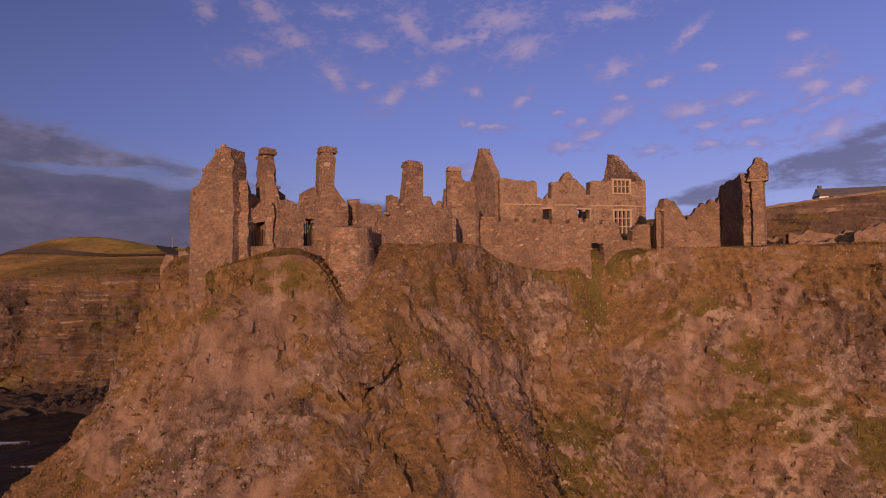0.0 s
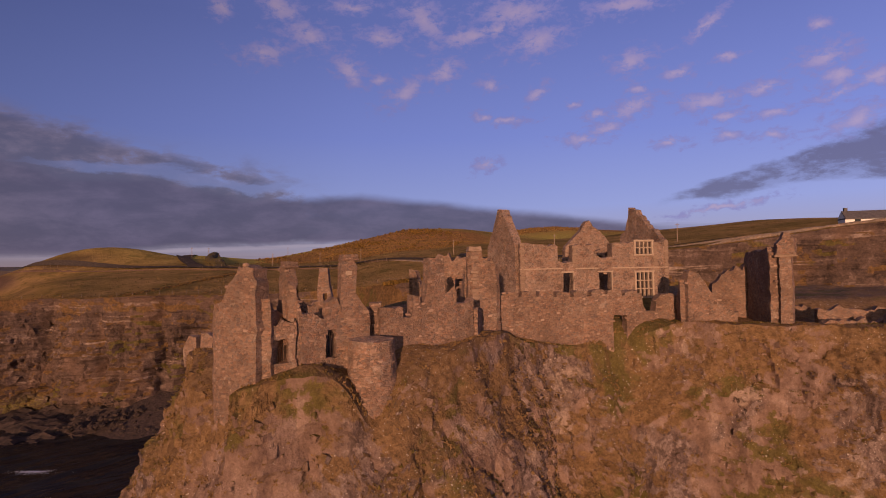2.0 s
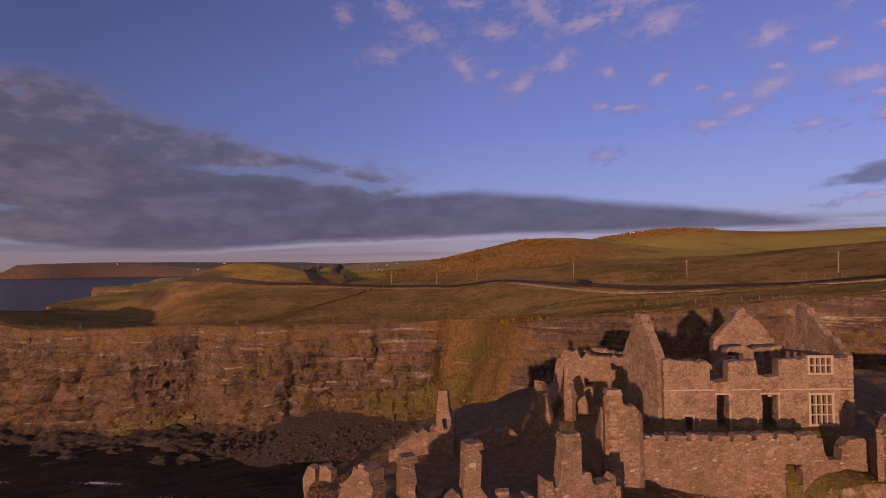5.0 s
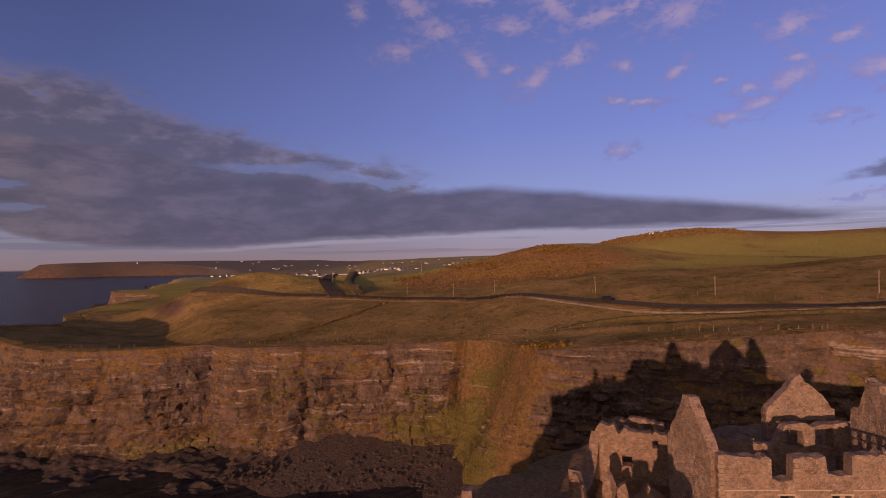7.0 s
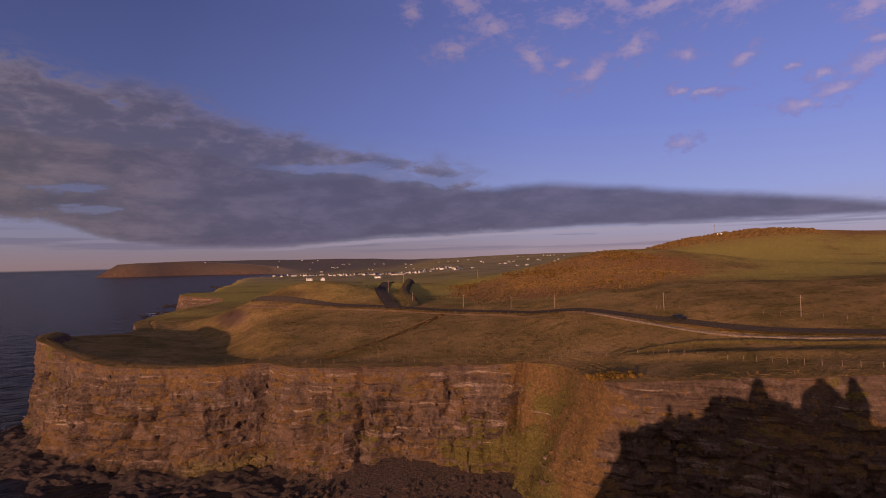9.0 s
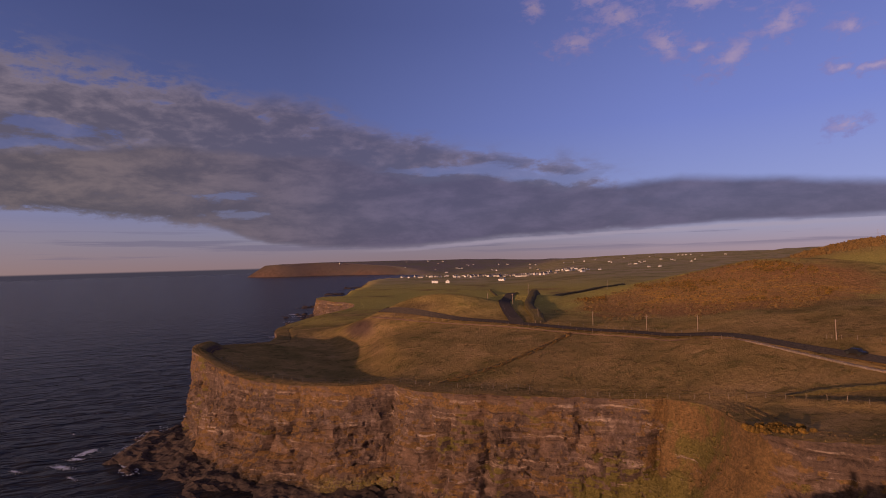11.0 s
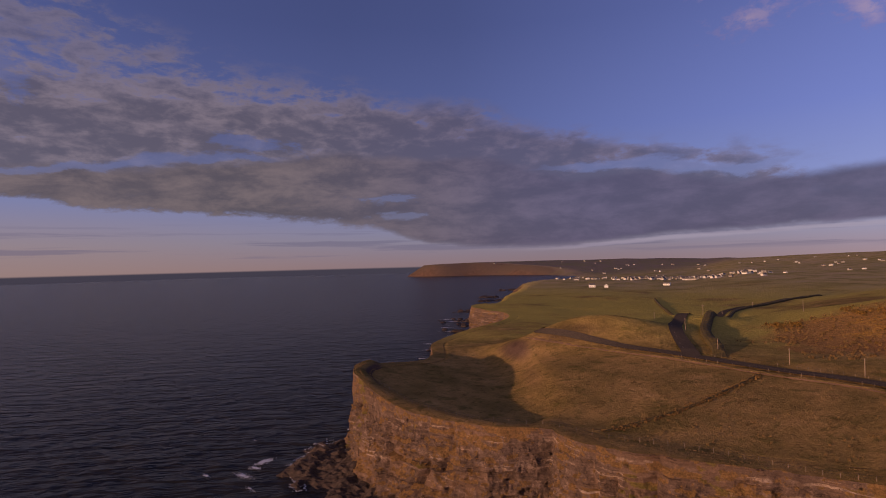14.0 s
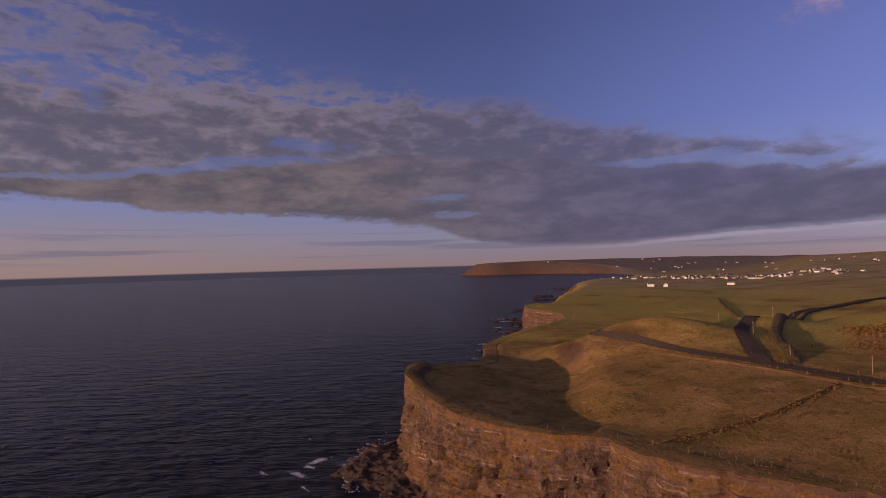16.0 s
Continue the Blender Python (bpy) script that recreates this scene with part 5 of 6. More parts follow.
gable(manor, (11.3, 62.6), (16.9, 63.8), 36.4, 39.4, 30.5, name="rear_gable", seed=14.0, holes=[(1.2, 4.4, 34.6, 35.5)])
wall(manor, [(3.2, 57.0), (17.0, 60.5)], [(0, 36.1), (1.0, 35.9), (3, 35.2), (6, 35.0), (8, 34.6), (9, 36.1), (14.6, 36.2)], [(0, 30.5), (15, 30.5)], 0.8, mat=MANOR, holes=[(8.8, 10.2, 34.2, 35.6), (11.2, 12.6, 34.2, 35.6), (4, 5.2, 31.5, 33.6), (9.4, 10.8, 31.5, 33.6), (12, 13.2, 31.5, 33.6)], seed=15.0, cell=0.35)

# west ranges behind
west = thing("west_range", "ragged remains of the service range walls", "ruin", (-2, 56, 30))
wall(west, [(-2.8, 58.2), (3.0, 57.2)], [(0, 35.2), (0.3, 35.7), (1.6, 35.6), (1.9, 34.9), (2.4, 35.5), (4.5, 35.4), (5.8, 35.3)], [(0, 29.5), (7, 30)], 0.8, holes=[(4.6, 5.1, 34.1, 34.7), (2.2, 3.0, 32.4, 33.2)], seed=16.0)
wall(west, [(-2.8, 58.2), (-4.4, 50.6)], [(0, 35.2), (0.8, 34.0), (2.0, 32.5), (4.5, 31.8), (6.6, 32.0), (7.0, 34.0), (7.8, 34.2)], [(0, 29.5), (9, 29.5)], 0.8, seed=17.0)
wall(west, [(-4.4, 50.6), (-3.4, 50.3)], [(0, 34.3), (0.4, 34.2), (1.0, 32.0)], [(0, 29.5), (3, 29.5)], 0.7, seed=18.0)
wall(west, [(-2.2, 51.6), (-1.6, 51.2)], [(0, 33.9), (0.4, 34.1), (0.8, 33.0)], [(0, 29.5), (3, 29.5)], 0.6, seed=18.5)
wall(west, [(-1.6, 53.4), (3.9, 53.0)], [(0, 32.0), (1.0, 32.8), (1.2, 31.5), (2.6, 32.6), (4, 31.6), (5.5, 32.6)], [(0, 29.5), (7, 30)], 0.7, seed=18.8)
wall(west, [(-1.8, 61.6), (3.0, 60.8)], [(0, 35.0), (2.4, 35.5), (4.9, 35.3)], [(0, 29.0), (7, 29.5)], 0.7, holes=[(0.8, 4.0, 33.2, 35.0)], seed=18.9)

north = thing("seaward_stub", "slender leaning stub of masonry on the far edge", "ruin", (-11, 45, 30))
wall(north, [(-11.6, 44.9), (-10.3, 45.0)], [(0, 32.8), (0.2, 34.5), (0.9, 34.4), (1.0, 33.0), (1.3, 31.6)], [(0, 28.5), (2, 28.5)], 0.7, seed=19.0, holes=[(0.5, 0.8, 31.6, 32.4)])
wall(north, [(-15.0, 43.6), (-11.6, 44.9), (-6.0, 48.5)], [(0, 30.2), (1.5, 31.2), (3.6, 31.8), (5, 30.6), (8, 31.2), (11, 30.4)], [(0, 28), (12, 28.5)], 0.7, seed=20.0)

outwork = thing("outwork", "little broken doorway wall on the grassy ledge", "ruin", (-19.3, 41, 28))
wall(outwork, [(-20.4, 41.2), (-18.0, 40.6)], [(0, 28.9), (0.4, 29.9), (1.0, 29.9), (1.05, 29.3), (1.45, 29.3), (1.5, 30.0), (2.4, 29.8)], [(0, 27.3), (3, 27.6)], 0.6, seed=21.0, holes=[(1.02, 1.45, 27, 29.4)])

# east side: the pointed ruin, its back wall and the corner tower
stub = thing("pointed_ruin", "pointed fragment of rubble wall with pale joints", "ruin", (18.5, 45, 30))
wall(stub, [(17.35, 44.75), (21.7, 45.8)], [(0, 33.3), (0.15, 34.0), (0.8, 33.9), (1.3, 33.2), (2.0, 32.3), (2.6, 31.3), (4.6, 30.4)], [(0, 29.0), (5, 29.2)], 0.75, seed=22.0, ragged=0.14)
wall(stub, [(17.35, 44.75), (17.9, 47.4)], [(0, 33.2), (1.2, 32.0), (2.8, 31.7)], [(0, 29.0), (5, 29.2)], 0.7, seed=22.5)
wall(stub, [(18.6, 48.3), (24.2, 47.8)], [(0, 33.2), (0.9, 33.5), (1.5, 32.6), (2.1, 32.5), (2.8, 33.6), (4.2, 34.0), (5.6, 34.4)], [(0, 29.2), (7, 29.2)], 0.8, holes=[(1.4, 2.2, 30.9, 33.4)], seed=23.0, ragged=0.25)

corner = thing("corner_tower", "square corner tower with a corbelled turret on its outer pier", "tower", (24, 44, 30))
wall(corner, [(23.45, 42.65), (24.2, 42.45), (24.4, 43.5)], [(0, 35.6), (0.15, 36.3), (0.4, 36.75), (0.75, 36.7), (1.0, 36.3), (1.9, 36.1)], [(0, 28.6), (4, 28.6)], 0.66, seed=24.0, ragged=0.14)
wall(corner, [(23.3, 42.62), (24.3, 42.35), (24.55, 43.5)], [(0, 36.0), (0.3, 36.3), (0.8, 36.25), (2.3, 36.0)], [(0, 34.9), (4, 34.9)], 0.84, name="corbel", seed=24.5, ragged=0.14)
wall(corner, [(23.42, 42.75), (24.2, 48.2)], [(0, 35.3), (1.5, 35.35), (4.8, 35.3), (5.0, 34.9), (5.5, 34.2)], [(0, 29.0), (6, 29.0)], 1.05, seed=25.0, ragged=0.12)
wall(corner, [(24.0, 48.2), (28.5, 47.4)], [(0, 34.4), (0.6, 33.0), (1.4, 31.5), (4.6, 31.0)], [(0, 29.0), (6, 29.0)], 0.7, seed=26.0, ragged=0.25)

cap_course(corner, 23.88, 42.6, 34.72, 1.5, 1.0, -14, QUOIN)
low = thing("low_walls", "tumbled low walls of the outer court", "ruin", (30, 41, 29))
wall(low, [(26.0, 42.0), (30.0, 41.4)], [(0, 30.0), (1.0, 30.3), (3, 30.2), (4.2, 30.4)], [(0, 28.3), (5, 28.3)], 0.6, seed=27.0)
wall(low, [(26.6, 43.5), (31.5, 42.6)], [(0, 30.9), (1.0, 31.0), (3, 30.9), (5, 31.1)], [(0, 28.3), (5, 28.3)], 0.6, seed=28.0)
wall(low, [(29.6, 40.6), (36.5, 38.0)], [(0, 30.6), (1.5, 31.3), (3, 31.2), (7.4, 31.4)], [(0, 27.6), (8, 27.4)], 0.8, seed=29.0)


# ---- stones that stand proud of the ruined faces ----
def stone_tone(k, p, bs):
    g = k.noise(p, 12.0, 5.0, 0.7)
    c = k.ramp(k.n("ObjectInfo").outputs["Random"], [(0.0, (0.13, 0.082, 0.06)), (0.45, (0.26, 0.165, 0.115)), (0.9, (0.31, 0.205, 0.148)), (1.0, (0.40, 0.29, 0.22))])
    return k.mix(0.5, c, k.mix(g, (0.1, 0.1, 0.1), (0.9, 0.9, 0.9)), "OVERLAY"), g, 0.03


STONE = material("field_stone", stone_tone)
stone_rng = random.Random(77)
STONES = []
for _ in range(8):
    bm = box(bmesh.new(), (-0.15, -0.10, -0.08), (0.15, 0.10, 0.08), None, 0.035)
    for v in bm.verts:
        v.co.x *= stone_rng.uniform(0.8, 1.15)
        v.co.z *= stone_rng.uniform(0.75, 1.2)
        v.co.y *= stone_rng.uniform(0.85, 1.1)
    me = bpy.data.meshes.new("stone")
    bm.to_mesh(me)
    bm.free()
    me.materials.append(STONE)
    STONES.append(me)


def proud_stones(parent, n, seed):
    """Loose blocks that stick a little out of the walls of one ruin."""
    walls = [o for o in parent.children if o.name.split(".")[0] in ("wall", "drum", "gable", "rear_gable")]
    size = [len(o.data.polygons) for o in walls]
    for o, m in zip(walls, size):
        k = max(4, round(n * m / sum(size)))
        spots_, normals_ = scatter(o, k, lambda c, q: (np.abs(q[:, 2]) < 0.3) & (q[:, 1] < -0.35), seed)
        seed += 1
        for p, q in zip(spots_, normals_):
            s = new("stone", stone_rng.choice(STONES))
            turn = math.degrees(math.atan2(q[1], q[0])) + 90
            m_ = pose(p[0] - q[0] * 0.075, p[1] - q[1] * 0.075, p[2] - 0.05, 0, stone_rng.uniform(-5, 5), turn)
            f = stone_rng.uniform(0.55, 1.15)
            s.matrix_world = m_ @ Matrix.Diagonal((f, 1.0, f, 1.0))
            child(s, parent)


for ob_, n_ in ((gate, 280), (curtain, 150), (turret, 70), (pier, 90), (front, 260), (manor, 280), (stub, 90), (corner, 110), (west, 120), (low, 60)):
    proud_stones(ob_, n_, int(ob_.location.x * 10) + 500)

# ---- shore ----
def shore_sheet(name, x0, x1, y0, y1, step, height, mat, label, category, keep):
    ax, ay = np.arange(x0, x1, step), np.arange(y0, y1, step)
    X, Y = np.meshgrid(ax, ay)
    D = distance_to(X, Y, COAST_LINE)
    D = np.where(inside(X, Y, RING), -D, D)
    ob = sheet(name, ax, ay, height(X, Y, D), keep(X, Y, D), mat, label, category)
    ob.data.polygons.foreach_set("use_smooth", np.zeros(len(ob.data.polygons), bool))
    return ob


def slabs(X, Y, D):
    n = np.vectorize(lambda x, y: fbm(x, y, 0, 0.09, 5))(X, Y)
    m = np.vectorize(lambda x, y: noise.cell((x * 0.16 + 2 * noise.noise((x * 0.1, y * 0.1, 0)), y * 0.3, 0)))(X, Y)
    corner_ = bump_at(X, Y, -188, 126, 22, 16, 3.2, 35)
    return 2.4 - np.clip(D, -5, 60) * 0.17 + n * 1.7 + m * 0.5 + corner_


shore_sheet("reef", -232, -26, 92, 175, 0.9, slabs, REEF, "dark wet slabs of rock at the cliff foot", "rocks", lambda X, Y, D: (D > -6) & (D < 30))
shore_sheet("beach", -86, -24, 106, 156, 0.8, lambda X, Y, D: 6.4 - np.clip(D, -6, 60) * 0.30 + waves(X, Y, 4, 9) * 0.15 - 3.0 * smooth(-70, -86, X) - 3.0 * smooth(-34, -24, X), PEBBLE, "steep beach of dark pebbles in the cove", "beach", lambda X, Y, D: (D > -8) & (D < 24))
far_reef = shore_sheet("skerries", -420, -205, 150, 440, 2.2, lambda X, Y, D: 1.6 - np.clip(D, -5, 60) * 0.16 + np.vectorize(lambda x, y: fbm(x, y, 0, 0.07, 5))(X, Y) * 3.2, REEF, "low dark skerries along the far cliffs", "rocks", lambda X, Y, D: (D > -6) & (D < 24))

rng = random.Random(4)


def boulders(name, spots, mat, label, category, squash=0.7):
    verts, faces = [], []
    for x, y, z, r in spots:
        bm = bmesh.new()
        bmesh.ops.create_icosphere(bm, subdivisions=1, radius=r)
        k = len(verts)
        for v in bm.verts:
            q = v.co * (0.75 + 0.5 * rng.random())
            verts.append((x + q.x, y + q.y, z + q.z * squash))
        bm.verts.index_update()
        faces += [tuple(k + v.index for v in f.verts) for f in bm.faces]
        bm.free()
    return tagged(part(name, (verts, [], faces), mat), label, category, kind="stuff")


spots = []
while len(spots) < 420:
    x, y = rng.uniform(-86, -34), rng.uniform(118, 148)
    d = float(distance_to(np.array([x]), np.array([y]), COAST_LINE)[0])
    if bool(inside(np.array([x]), np.array([y]), RING)[0]) or d > 26:
        continue
    low_ = d > 9
    spots.append((x, y, 6.4 - d * 0.30 + 0.05, rng.uniform(0.2, 0.8) if low_ else rng.uniform(0.12, 0.35)))
boulders("boulders", spots, REEF, "dark boulders strewn over the beach", "rocks")


spots = []
for cx, cy, n, spread, big in ((-345, 318, 14, 7, 4), (-374, 332, 10, 6, 4), (-322, 300, 10, 6, 4), (-445, 425, 14, 9, 5), (-470, 470, 10, 9, 5), (-525, 500, 16, 14, 6), (-610, 600, 14, 16, 7), (-740, 790, 18, 22, 8), (-820, 870, 12, 20, 8), (-985, 1110, 14, 24, 9)):
    for _ in range(n):
        spots.append((rng.gauss(cx, spread), rng.gauss(cy, spread * 0.7), rng.uniform(-0.5, 0.4), rng.uniform(0.4, 1.0) * big))
boulders("skerries", spots, REEF, "low black skerries off the far cliffs", "rocks", 0.4)


def foam(name, cx, cy, rx, ry, n, seed, turn=0.0):
    r = random.Random(seed)
    verts, faces = [], []
    c, s = math.cos(radians(turn)), math.sin(radians(turn))
    for _ in range(n * 3):
        a, d = r.random() * 6.283, abs(r.gauss(0, 0.5))
        u, v = rx * d * math.cos(a), ry * d * math.sin(a)
        x, y = cx + u * c - v * s, cy + u * s + v * c
        k, m, rad = len(verts), r.randint(5, 7), (0.2 + 0.9 * r.random()) * max(0.25, 1.2 - d) * min(rx, ry) * 0.10
        st = 1 + 1.6 * r.random()
        for i in range(m):
            b = 6.283 * i / m
            q = rad * (0.6 + 0.7 * r.random())
            e, f = q * st * math.cos(b), q * math.sin(b)
            verts.append((x + e * c - f * s, y + e * s + f * c, 0.30 + 0.12 * (1 - d) + 0.05 * r.random()))
        faces.append(tuple(range(k, k + m)))
    return tagged(part(name, (verts, [], faces), FOAM), "broken white foam on the dark sea", "foam", kind="stuff")


for i, (cx, cy, rx, ry, n, turn) in enumerate([(-207, 107, 4.5, 2.0, 120, 20), (-200, 118, 4, 2.5, 60, 50), (-205, 126, 5, 1.6, 80, 70), (-212, 92, 5, 1.5, 50, 10), (-190, 98, 6, 1.2, 50, 0), (-96, 100, 8, 1.4, 70, 5), (-74, 96, 7, 1.6, 80, 0), (-118, 96, 5, 1.2, 50, 5), (-60, 84, 6, 1.2, 50, 0),
                                               (-340, 309, 9, 3, 90, 30), (-368, 322, 8, 3, 70, 30), (-448, 414, 10, 3, 80, 30), (-520, 486, 14, 4, 90, 30), (-745, 775, 22, 6, 90, 35), (-985, 1090, 26, 7, 80, 35), (-211, 112, 3, 7, 130, 15), (-203, 101, 7, 2.4, 120, 10), (-215, 160, 3, 8, 60, 0), (-238, 190, 4, 8, 60, 20), (-322, 262, 6, 3, 60, 30), (-340, 292, 8, 3, 80, 40), (-312, 245, 6, 2.5, 50, 40), (-395, 345, 9, 3, 80, 40), (-420, 395, 9, 4, 80, 45), (-545, 505, 14, 5, 80, 45), (-480, 440, 10, 4, 60, 45), (-238, 120, 3, 0.8, 20, 0), (-262, 140, 3, 0.7, 16, 15)]):
    foam("sea_foam", cx, cy, rx, ry, n, 40 + i, turn)


# a broken fringe of foam where the swell meets the reef
fr = np.random.RandomState(8)
FX, FY = fr.uniform(-232, -168, 20000), fr.uniform(88, 178, 20000)
FD = distance_to(FX, FY, COAST_LINE)
FH = np.where(inside(FX, FY, RING) | (FD > 30), 9.0, slabs(FX, FY, FD))
verts, faces = [], []
for x, y in zip(FX[np.abs(FH - 0.15) < 0.22], FY[np.abs(FH - 0.15) < 0.22]):
    if noise.noise((x * 0.09, y * 0.09, 2.0)) < -0.05:
        continue
    k, rad = len(verts), fr.uniform(0.08, 0.34)
    for i in range(6):
        q = rad * fr.uniform(0.5, 1.2)
        verts.append((x + q * 1.5 * math.cos(i * 1.047), y + q * math.sin(i * 1.047), 0.34 + 0.08 * fr.rand()))
    faces.append(tuple(range(k, k + 6)))
tagged(part("sea_foam", (verts, [], faces), FOAM), "white fringe of foam round the reef", "foam", kind="stuff")


# ---- roads, walls, fences ----
def ribbon(name, line, width, lift, mat, label, category, across=4, crown=0.0):
    p = dense(rounded(line, 3), 1.5)
    d = np.gradient(p, axis=0)
    d /= np.linalg.norm(d, axis=1)[:, None]
    nrm = np.stack([-d[:, 1], d[:, 0]], -1)
    verts, faces = [], []
    for k in range(len(p)):
        for j in range(across + 1):
            q = p[k] + nrm[k] * width * (j / across - 0.5)
            verts.append((q[0], q[1], float(land(q[0], q[1])) + lift + crown * (1 - abs(2 * j / across - 1))))
    for k in range(len(p) - 1):
        for j in range(across):
            a = k * (across + 1) + j
            faces.append((a, a + 1, a + across + 2, a + across + 1))
    return tagged(part(name, (verts, [], faces), mat), label, category, kind="structure")


MAIN = [(170, 94), (120, 112), (80, 131), (60, 141), (50, 147.5), (36, 155.5), (23, 161.5), (12, 168), (2, 175.5), (-9, 184), (-20, 193), (-33, 202.5), (-55, 211.5), (-80, 214.5), (-103, 218), (-125, 220.5), (-152, 225), (-172, 227), (-183, 232), (-184.5, 240), (-177, 247), (-166, 249)]
SIDE = [(-103, 218.5), (-113, 233), (-124, 249), (-134, 270), (-148, 315), (-160, 352), (-184, 430), (-200, 490), (-201, 585), (-196, 682)]
ribbon("road", MAIN, 3.7, 0.28, ASPHALT, "narrow worn asphalt coast road", "road")
ribbon("side_road", SIDE, 5.4, 0.30, ASPHALT, "asphalt side road climbing inland between banks", "road")


def stone_bank(name, line, h, w, mat, label, category, off=0.0, seed=0):
    p = dense(rounded(line, 2), 1.0)
    d = np.gradient(p, axis=0)
    d /= np.linalg.norm(d, axis=1)[:, None]
    nrm = np.stack([-d[:, 1], d[:, 0]], -1)
    p = p + nrm * off
    prof = [(-0.5, -0.6), (-0.42, 0.75), (-0.15, 1.0), (0.2, 0.95), (0.42, 0.7), (0.5, -0.6)]
    verts, faces = [], []
    for k in range(len(p)):
        hh = h * (0.75 + 0.5 * abs(noise.noise((p[k][0] * 0.35, p[k][1] * 0.35, seed)))) * max(0.02, smooth(0.0, 5.0, float(k)) * smooth(0.0, 5.0, float(len(p) - 1 - k)))
        for a, b in prof:
            q = p[k] + nrm[k] * (a * w)
            j = noise.noise_vector((q[0] * 1.3, q[1] * 1.3, b)) * 0.15
            verts.append((q[0] + j.x, q[1] + j.y, float(land(q[0], q[1])) + b * hh + j.z))
    m = len(prof)
    for k in range(len(p) - 1):
        for j in range(m - 1):
            a = k * m + j
            faces.append((a, a + 1, a + m + 1, a + m))
    return tagged(part(name, (verts, [], faces), mat), label, category, kind="structure")


HEDGE = material("dark_hedge", flat_noise((0.035, 0.03, 0.01), (0.12, 0.085, 0.03), 1.5, 0.4))
stone_bank("field_wall", [(-78, 209.5), (-78.5, 199), (-80, 187), (-81, 176), (-84, 164), (-89, 153.5), (-92, 146)], 0.25, 0.9, HEDGE, "overgrown field wall running down to the cliff", "wall", seed=1)
stone_bank("road_wall", [(90, 115), (60, 134.5), (49, 143), (35, 151), (21, 157), (8, 164.3), (-4, 175), (-14, 184.5), (-24, 193.5)], 0.3, 0.8, DRYSTONE, "low pale tumbled stone wall along the coast road", "wall", 0.0, 2)
stone_bank("verge", [(90, 116.5), (60, 136), (49, 144.5), (35, 152.5), (21, 158.5), (8, 165.8), (-4, 176.5), (-14, 186), (-24, 195), (-34, 200)], 0.2, 2.0, MEADOW, "grassy verge bank behind the roadside wall", "bank", 0.0, 15)
stone_bank("verge", MAIN[11:19], 0.3, 2.2, MEADOW, "grassy verge bank beside the coast road", "bank", 4.6, 12)
stone_bank("road_wall", [(-100, 222), (-110, 236), (-121, 252), (-131, 272)], 0.3, 0.9, DRYSTONE, "pale stone wall beside the side road", "wall", 5.5, 3)
# this dark bank stands in for a shaded hollow beside the side road
stone_bank("hedge_bank", [(-101, 217), (-108, 231), (-119, 247), (-129, 270), (-143, 312)], 2.2, 4.5, HEDGE, "dark bank standing in for the shaded hollow beside the side road", "hedge", -7.5, 4)
stone_bank("hedge_bank", [(-160, 356), (-184, 434), (-200, 492), (-200, 590), (-194, 690)], 1.8, 3.0, HEDGE, "dark hedge along the upper road", "hedge", -6.0, 5)
stone_bank("hedge_bank", [(-150, 330), (-196, 400), (-260, 500), (-330, 620)], 1.5, 2.4, HEDGE, "dark field hedge towards the village", "hedge", 0, 6)
stone_bank("hedge_bank", [(-185, 252), (-160, 262), (-138, 262)], 0.9, 1.6, HEDGE, "rough bank over the knoll", "hedge", 0, 7)
stone_bank("field_wall", [(50, 119), (62, 111.5), (78, 106), (110, 98)], 0.7, 0.9, DRYSTONE, "stone wall below the farmhouse", "wall", 0, 8)
# low bank whose dark colour stands in for the shade across the field
stone_bank("hedge_bank", [(-12, 153), (-4, 156.5), (5, 158.6), (16, 156.5), (25, 151.5), (38, 144), (52, 135)], 0.7, 1.4, HEDGE, "rough grassy bank in the clifftop field, coloured dark for its shade", "hedge", 0, 9)


def post_mesh(h, r):
    bm = bmesh.new()
    bmesh.ops.create_cone(bm, cap_ends=True, segments=6, radius1=r, radius2=r * 0.85, depth=h, matrix=Matrix.Translation((0, 0, h / 2 - 0.2)))
    me = bpy.data.meshes.new("post")
    bm.to_mesh(me)
    bm.free()
    me.materials.append(TIMBER)
    return me


POST = post_mesh(1.1, 0.045)
WIRE = material("fence_wire", iron, 0.5, 0.8)


def fence(label, line, step, off=0.0):
    p = dense(rounded(line, 2), step)
    f = thing("fence", label, "fence", (p[0][0], p[0][1], land(*p[0])))
    tops = []
    for x, y in p:
        z = float(land(x, y)) + 0.1
        o = new("post", POST)
        o.parent = f
        o.location = (x + rng.uniform(-0.15, 0.15) - p[0][0], y + rng.uniform(-0.15, 0.15) - p[0][1], z - f.location.z)
        o.rotation_euler = (rng.uniform(-0.08, 0.08), rng.uniform(-0.08, 0.08), 0)
        tops.append((x - p[0][0], y - p[0][1], z - f.location.z))
    verts, faces = [], []
    for hgt in (0.5, 1.0):
        k = len(verts)
        for x, y, z in tops:
            verts += [(x, y, z + hgt), (x, y + 0.02, z + hgt + 0.03), (x, y - 0.02, z + hgt + 0.03)]
        for i in range(len(tops) - 1):
            a = k + 3 * i
            for u, v in ((0, 1), (1, 2), (2, 0)):
                faces.append((a + u, a + v, a + 3 + v, a + 3 + u))
    part("wire", (verts, [], faces), WIRE, f)


